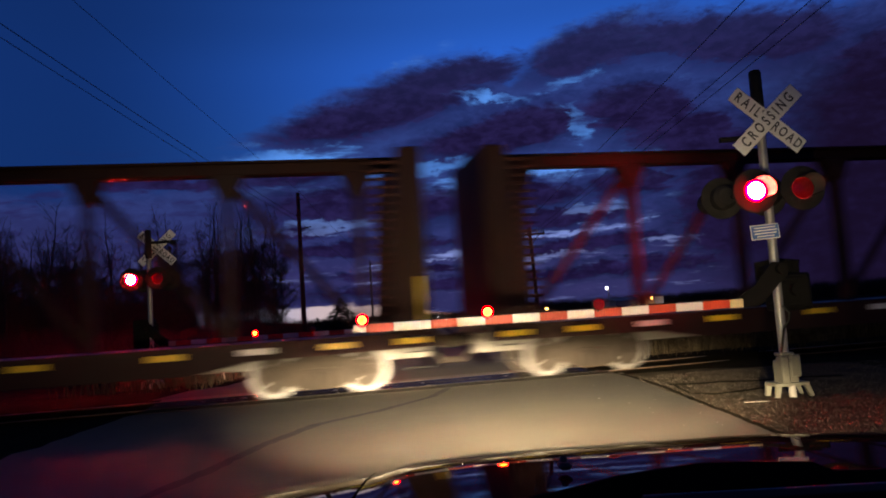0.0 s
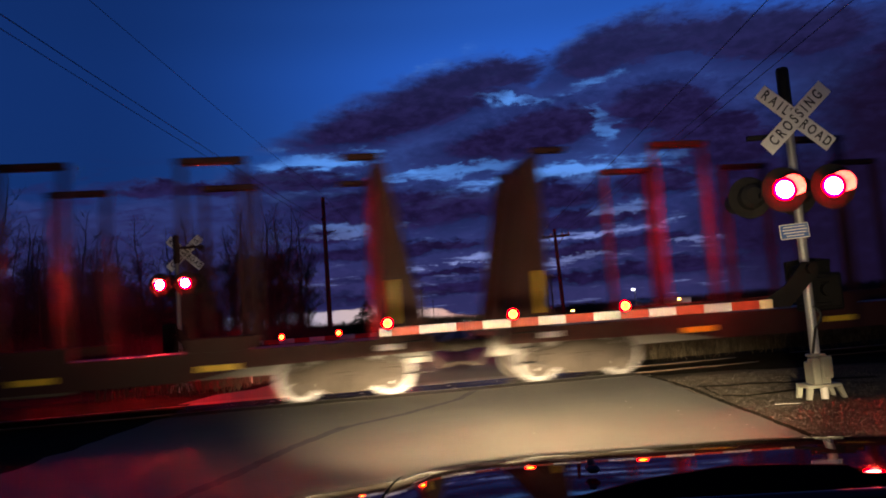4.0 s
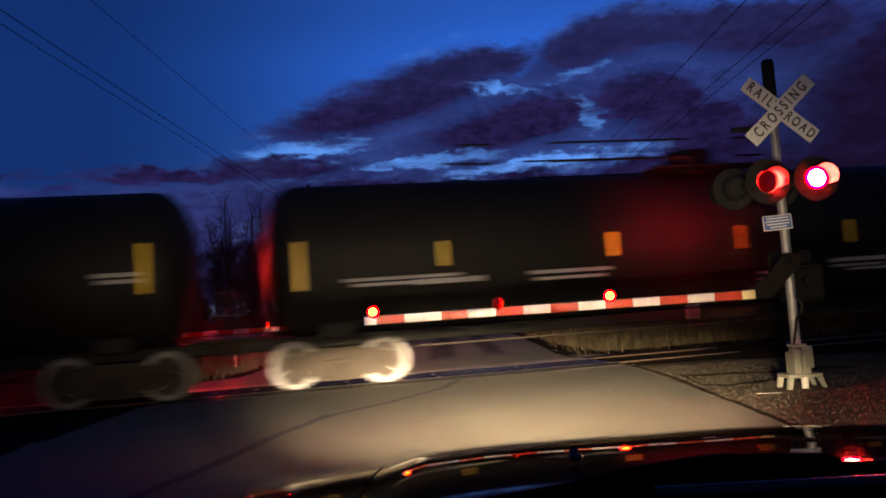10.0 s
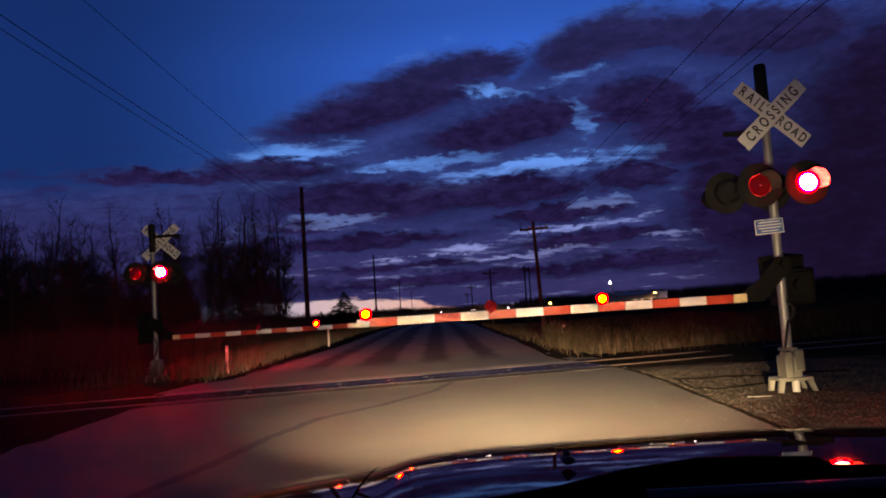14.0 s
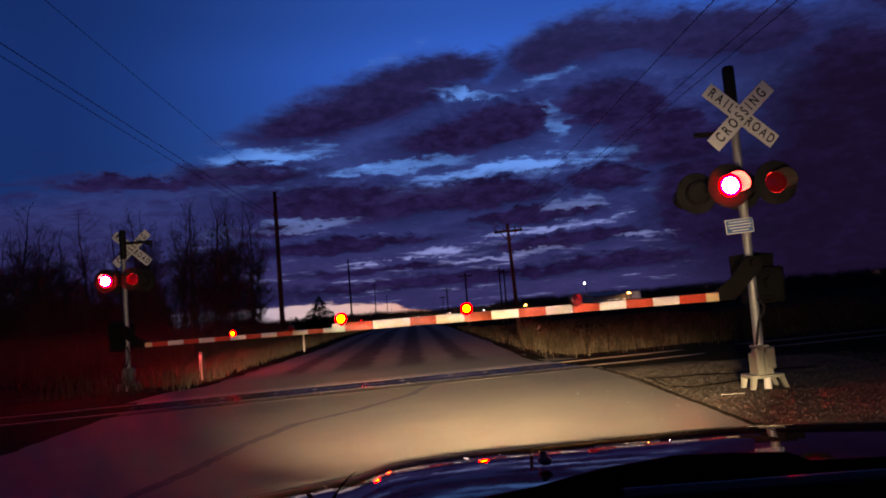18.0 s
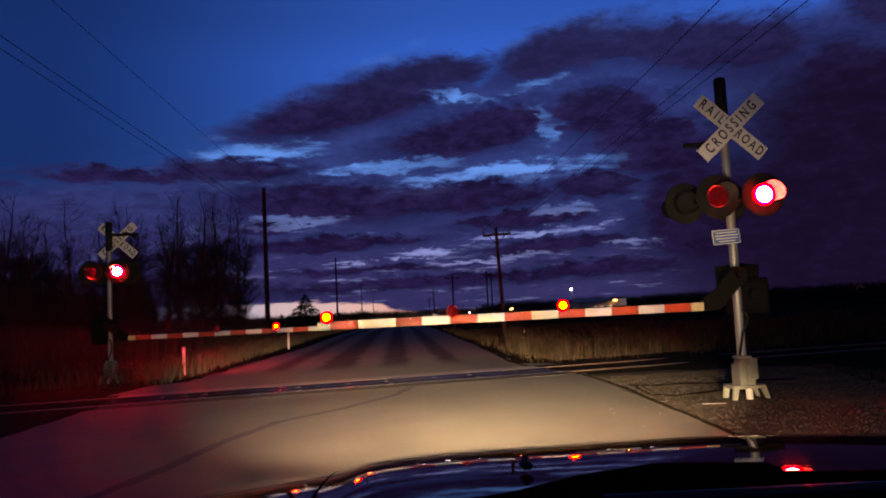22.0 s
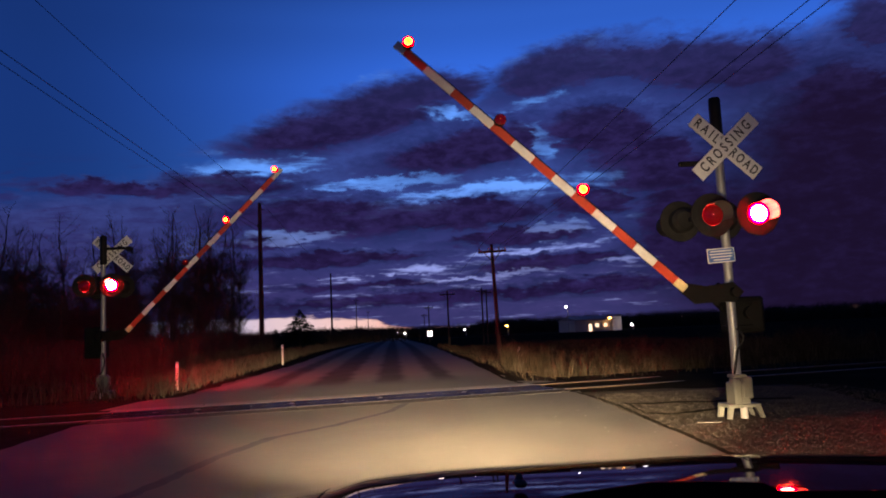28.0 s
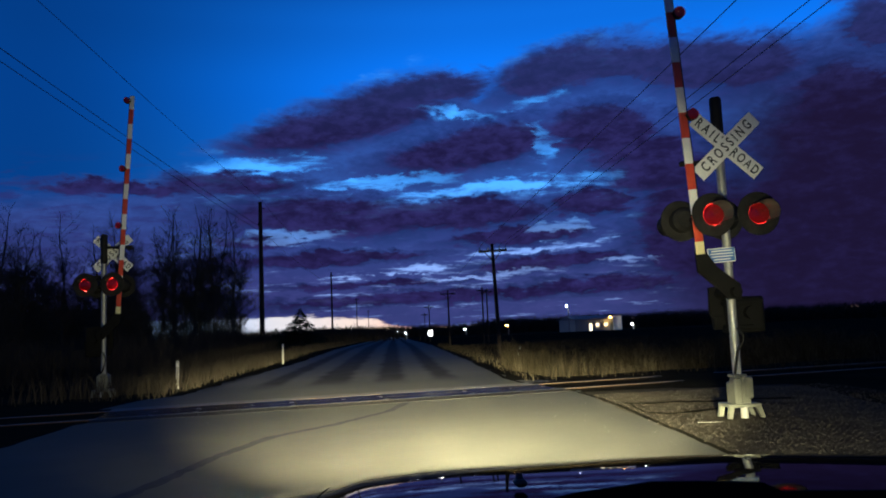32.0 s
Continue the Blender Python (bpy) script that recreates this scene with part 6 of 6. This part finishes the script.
# spruce beside the road
def spruce(m, height):
    t = thing("spruce_tree", "small dark spruce beside the road", "tree", m=m)
    part("trunk", Shape().rod((0, 0, -0.2), (0, 0, height), height * 0.022, 0.01, 8), BARK, t)
    rr = random.Random(5)
    s = Shape()
    z = height * 0.10
    while z < height * 0.98:
        reach = (height - z) * 0.85 * rr.uniform(0.75, 1.15) + 0.05
        for i in range(12):
            a = rr.uniform(0, 6.28)
            tip = Vector((math.cos(a) * reach, math.sin(a) * reach, z - reach * 0.10 + rr.uniform(0, 0.3)))
            root = Vector((0, 0, z + reach * 0.15))
            side = Vector((-math.sin(a), math.cos(a), 0))
            for j in range(7):
                f = 0.2 + 0.8 * j / 7
                c = root.lerp(tip, f)
                for sg in (-1, 1):
                    e = c + side * sg * reach * 0.28 * (1.15 - f) + (tip - root) * 0.12 + Vector((0, 0, -0.05))
                    n = len(s.v)
                    s.v += [tuple(c), tuple(c + Vector((0, 0, 0.06)) + (tip - root) * 0.08), tuple(e)]
                    s.f.append((n, n + 1, n + 2))
                    s.m.append(0)
        z += height * 0.035
    part("crown", s, NEEDLES, t, "layered dark needle branches", smooth=False)
    return t


sp = spruce(Matrix.Translation((-11.6, 95.0, ground_z(-11.6, 95))), 5.0)
for dx_, dy_, sc in ((-3.6, 4, 0.55), (-2.2, 12, 0.62), (2.0, 40, 0.5)):
    c = copy_thing(sp, Matrix.Translation((-11.6 + dx_, 95 + dy_, ground_z(-11, 95 + dy_))))
    c.scale = (sc, sc, sc)


# ---- dry grass and reeds on the verge beyond the track ----
def reed_spot(rr):
    while True:
        x, y = rr.uniform(3.5, 26), 19.0 + abs(rr.gauss(0, 1)) * 5
        off = (Vector((x, y, 0)) - CENTRE).dot(ACROSS)
        if noise.noise(Vector((x * 0.9, y * 0.7, 5.0))) + 0.35 * noise.noise(Vector((x * 3.1, y * 3.1, 2.0))) < rr.uniform(-0.75, 0.35):
            continue
        if off > 3.1 and x > 3.9 + 0.35 * math.sin(y * 0.7) + max(0, 19.5 - y):
            return x, y, ground_z(x, y)


solid("dry_reeds", stems(24000, reed_spot, 0.16, 0.80, 0.008, 41, 0.20, 2, 1.1), DRY_GRASS, "tall dry tan reeds behind the track", "grass", kind="stuff", smooth=False)


def turf_spot(rr):
    while True:
        x, y = rr.uniform(3.2, 20), rr.uniform(18.6, 60)
        if x > 3.15 + 0.2 * math.sin(y):
            return x, y, ground_z(x, y)


solid("dry_turf", stems(16000, turf_spot, 0.08, 0.32, 0.008, 42, 0.5, 1), DRY_GRASS, "short dry turf along the road edge", "grass", kind="stuff", smooth=False)


def near_turf(rr):
    while True:
        x, y = rr.uniform(4.6, 12.0), rr.uniform(4.5, 12.6)
        if x > 5.2 + 1.2 * rr.random():
            return x, y, ground_z(x, y)


solid("short_turf", stems(4000, near_turf, 0.03, 0.10, 0.005, 43, 0.6, 1), BRUSH, "short dead turf beside the gravel", "grass", kind="stuff", smooth=False)

# ---- markers ----
def marker(x, y, h, lean, label="white plastic roadside marker post"):
    z = ground_z(x, y)
    p = thing("marker_post", label, "marker post", "marker posts", Matrix.Translation((x, y, z)) @ pose(0, 0, 0, 0, lean, 0))
    part("post", Shape().box((0, 0, h / 2 - 0.1), (0.085, 0.035, h + 0.2), bevel=0.012), STAKE_WHITE, p)
    part("reflector_band", Shape().box((0, -0.02, h - 0.12), (0.07, 0.008, 0.10), bevel=0.002), SIGN_WHITE, p)


marker(-6.19, 22.1, 0.80, 1.0)
marker(-5.3, 36.5, 0.95, 0.5)
marker(4.75, 29.6, 0.75, 14.0, "leaning white roadside marker post in the grass")

# ---- distance: treeline, sheds, yard lights ----
def treeline(name, path, h0, h1, seed, n_per=22, label="far dark leafless treeline"):
    rr = random.Random(seed)

    def spot(q):
        f = q.random() * (len(path) - 1)
        i = int(f)
        x = path[i][0] + (path[i + 1][0] - path[i][0]) * (f - i) + q.gauss(0, 5)
        y = path[i][1] + (path[i + 1][1] - path[i][1]) * (f - i) + q.gauss(0, 5)
        return x, y, ground_z(x, y) - 0.4
    return solid(name, stems(n_per * 230, spot, h0, h1, 0.11, seed, 0.12, 7), BRUSH, label, "woods", kind="stuff", smooth=False)


treeline("far_woods", [(40, 330), (110, 320), (190, 290), (260, 240)], 3.5, 7.5, 51, 36)
treeline("far_woods", [(120, 160), (150, 130), (150, 90), (140, 50)], 1.5, 4.2, 52, 20)
treeline("far_woods", [(-70, 330), (-10, 380), (60, 380)], 3.0, 6.5, 53, 20)
treeline("far_woods", [(-13, 130), (-14, 170), (-15, 230), (-18, 330)], 1.9, 3.5, 54, 22)
treeline("far_woods", [(-70, 40), (-75, 70), (-62, 90), (-46, 104)], 3.0, 5.5, 55, 34)


def shed(x, y, w, d, h, turn):
    z = ground_z(x, y)
    s = thing("long_shed", "long low pale metal shed lit by a yard lamp", "shed", m=Matrix.Translation((x, y, z)) @ pose(0, 0, 0, 0, 0, turn))
    part("wall", Shape().box((0, 0, h / 2 - 0.3), (w, d, h + 0.6), bevel=0.02), SHED_WALL, s)
    part("roof", Shape().prism([(-w / 2 - 0.4, h), (w / 2 + 0.4, h), (w / 2 + 0.4, h + 0.15), (-w / 2 - 0.4, h + 0.15)], -d / 2 - 0.4, d / 2 + 0.4).add([(-w / 2, -d / 2, h + 0.15), (w / 2, -d / 2, h + 0.15), (w / 2, 0, h + 1.0), (-w / 2, 0, h + 1.0), (-w / 2, d / 2, h + 0.15), (w / 2, d / 2, h + 0.15)], [(0, 1, 2, 3), (3, 2, 5, 4), (0, 3, 4), (1, 5, 2)]), SHED_ROOF, s)
    for k, (fx, ww, hh) in enumerate(((-0.10, 0.9, 2.0), (0.08, 1.0, 0.9), (0.30, 1.0, 0.9))):
        fr = part("window" if k else "door", Shape().box((fx * w, -d / 2 - 0.03, 1.0 if k == 0 else 1.6), (ww + 0.2, 0.06, hh + 0.2), bevel=0.01), TRIM_BLACK, s)
        part("pane", Shape().box((fx * w, -d / 2 - 0.07, 1.0 if k == 0 else 1.6), (ww, 0.03, hh), bevel=0.005), WINDOW_LIT, fr, "lit pane")
    return s


shed(50.5, 196.0, 11.0, 9.0, 3.0, 14)
sh2 = thing("lean_to", "pale end building of the shed", "shed", m=Matrix.Translation((57.4, 197.6, ground_z(57, 197))) @ pose(0, 0, 0, 0, 0, 14))
part("wall", Shape().box((0, 0, 1.7), (2.6, 8.0, 4.0), bevel=0.03), SIGN_WHITE, sh2)
part("roof", Shape().box((0, 0, 3.75), (3.0, 8.4, 0.15), bevel=0.02), SHED_ROOF, sh2)
road_apron = Shape().box((0, 0, 0), (70, 3.5, 0.06))
solid("farm_lane", road_apron, GRAVEL, "pale gravel yard before the shed", "lane", kind="structure", m=Matrix.Translation((48, 187, ground_z(48, 187) + 0.03)))


def yard_lamp(x, y, h, mat, size, label, head=True):
    z = ground_z(x, y)
    p = thing("yard_lamp", label, "street lamp", "yard lamps", Matrix.Translation((x, y, z)))
    part("pole", Shape().rod((0, 0, -0.2), (0, 0, h), 0.14, 0.10, 10), GALV, p)
    a = part("lamp_arm", Shape().rod((0, 0, h - 0.1), (-0.5, -0.4, h + 0.1), 0.035, 0.035, 8), GALV, p)
    part("lamp_head", Shape().lathe([(0.001, h - 0.02), (size, h + 0.0), (size * 1.1, h + 0.15), (size * 0.5, h + 0.35), (0.001, h + 0.4)], 14, at=Matrix.Translation((-0.5, -0.45, 0.0))), mat, a, "glowing lamp head")
    return p


yard_lamp(44.6, 190.0, 6.4, LAMP_WHITE, 0.24, "tall white yard lamp beside the shed")
yard_lamp(56.2, 191.5, 3.2, LAMP_ORANGE, 0.34, "warm wall lamp on a short pole")
yard_lamp(33.0, 216.0, 2.4, LAMP_ORANGE, 0.42, "orange yard lamp far down the road")
yard_lamp(61.5, 190.5, 1.2, LAMP_WHITE, 0.26, "low white lamp beside the shed")
yard_lamp(25.0, 260.0, 2.0, LAMP_WHITE, 0.22, "small far white lamp")
yard_lamp(2.2, 330.0, 2.2, LAMP_WHITE, 0.24, "small far white lamp")
yard_lamp(5.6, 330.0, 2.0, LAMP_WHITE, 0.26, "small far white lamp")
yard_lamp(-12.5, 160.0, 2.0, LAMP_WHITE, 0.10, "small far white lamp")
sgn = thing("lit_sign", "far glowing white roadside sign on two legs", "sign", m=Matrix.Translation((10.6, 220.0, ground_z(10.6, 220))))
part("sign_box", Shape().box((0, 0, 1.35), (1.35, 0.3, 1.7), bevel=0.03), TRIM_BLACK, sgn)
part("sign_face", Shape().box((0, -0.17, 1.35), (1.25, 0.03, 1.6), bevel=0.01), SIGN_LIT, sgn, "glowing white face")
for k in (-0.5, 0.5):
    part("leg", Shape().rod((k, 0, -0.2), (k, 0, 0.6), 0.05, 0.05, 8), GALV, sgn)

# ---- what moves ----
def flash_rows(phase):
    """The turn of a lens, in degrees, over time: 0 shows the lit face, 180 the dark one."""
    if phase == "dark":
        return [(0.0, 180.0), (32.0, 180.0)]
    turns = []
    if phase != "on":
        k = 0
        while 0.39 + 0.5952 * k < 31.5:
            t = 0.39 + 0.5952 * k
            to_right = k % 2 == 0
            comes_on = to_right == (phase == "R")
            turns.append((t - 0.035 if comes_on else t + 0.075, comes_on))
            k += 1
    lit = phase != "R"
    if (turns and turns[-1][1]) or not turns:
        turns.append((31.68, False))
    rows = [(0.0, 0.0 if lit else 180.0)]
    angle = rows[0][1]
    for t, on in turns:
        for i in range(4):
            rows.append((t + (i - 1.5) / 30, angle + 60.0 * i))
        angle += 180.0
    rows.append((32.0, angle))
    return rows


NEAR_RISE = [(0, 0), (10, 0), (20, 0), (24.3, 0.0), (24.6, 1.3), (25.0, 5.4), (25.2, 8.1), (25.4, 10.8), (26.0, 18.2), (26.7, 27.2), (27.5, 37.1), (28.0, 42.8), (28.5, 48.5), (29.0, 54.2), (29.6, 60.7), (30.0, 65.2), (30.5, 70.9), (31.0, 76.7), (31.5, 82.4), (31.8, 85.5), (32.0, 87.0)]
FAR_RISE = [(0, 0), (10, 0), (20, 0), (24.3, 0.0), (24.6, 1.4), (25.0, 6.0), (25.2, 8.9), (25.4, 11.8), (26.0, 20.0), (26.7, 29.2), (27.5, 39.4), (28.0, 45.8), (28.5, 52.6), (29.0, 59.0), (29.6, 67.2), (30.0, 73.1), (30.5, 80.3), (31.0, 86.4), (31.4, 86.6), (32.0, 86.4)]


def motions():
    for car_, mid in TRAIN:
        walk(car_, [(t, TRACK @ pose(mid + SPEED * t, 0, 0)) for t in (0, 0.034, 0.067, 1, 2, 4, 8, 12, 16, 24, 31, 32)])
    for w, car_, at in WHEELSETS:
        mid = next(m for c, m in TRAIN if c == car_)
        t0 = -(mid + at.x) / SPEED
        a, b = max(0.0, t0 - 0.55), t0 + 0.75
        rows = [(0.0, pose(*at, 0, 0, 0))] if a > 0 else []
        if b > 0:
            n = int((b - a) * 30)
            for i in range(n + 1):
                t = a + i / 30
                rows.append((t, pose(*at, 0, 0, 0) @ Matrix.Rotation(SPEED * (t - a) / 0.457, 4, "Y")))
            last = rows[-1][1]
            rows.append((32.0, last))
        else:
            rows = [(0.0, pose(*at)), (32.0, pose(*at))]
        walk(w, rows)
    walk(near_arm, [(t, Matrix.Translation(near_pivot) @ Matrix.Rotation(radians(a), 4, "Y")) for t, a in NEAR_RISE])
    walk(far_arm, [(t, Matrix.Translation(far_pivot) @ Matrix.Rotation(radians(-a), 4, "Y")) for t, a in FAR_RISE])
    for lens, phase, at in LENSES:
        walk(lens, [(t, at @ Matrix.Rotation(radians(a), 4, "Z")) for t, a in flash_rows(phase)])


motions()
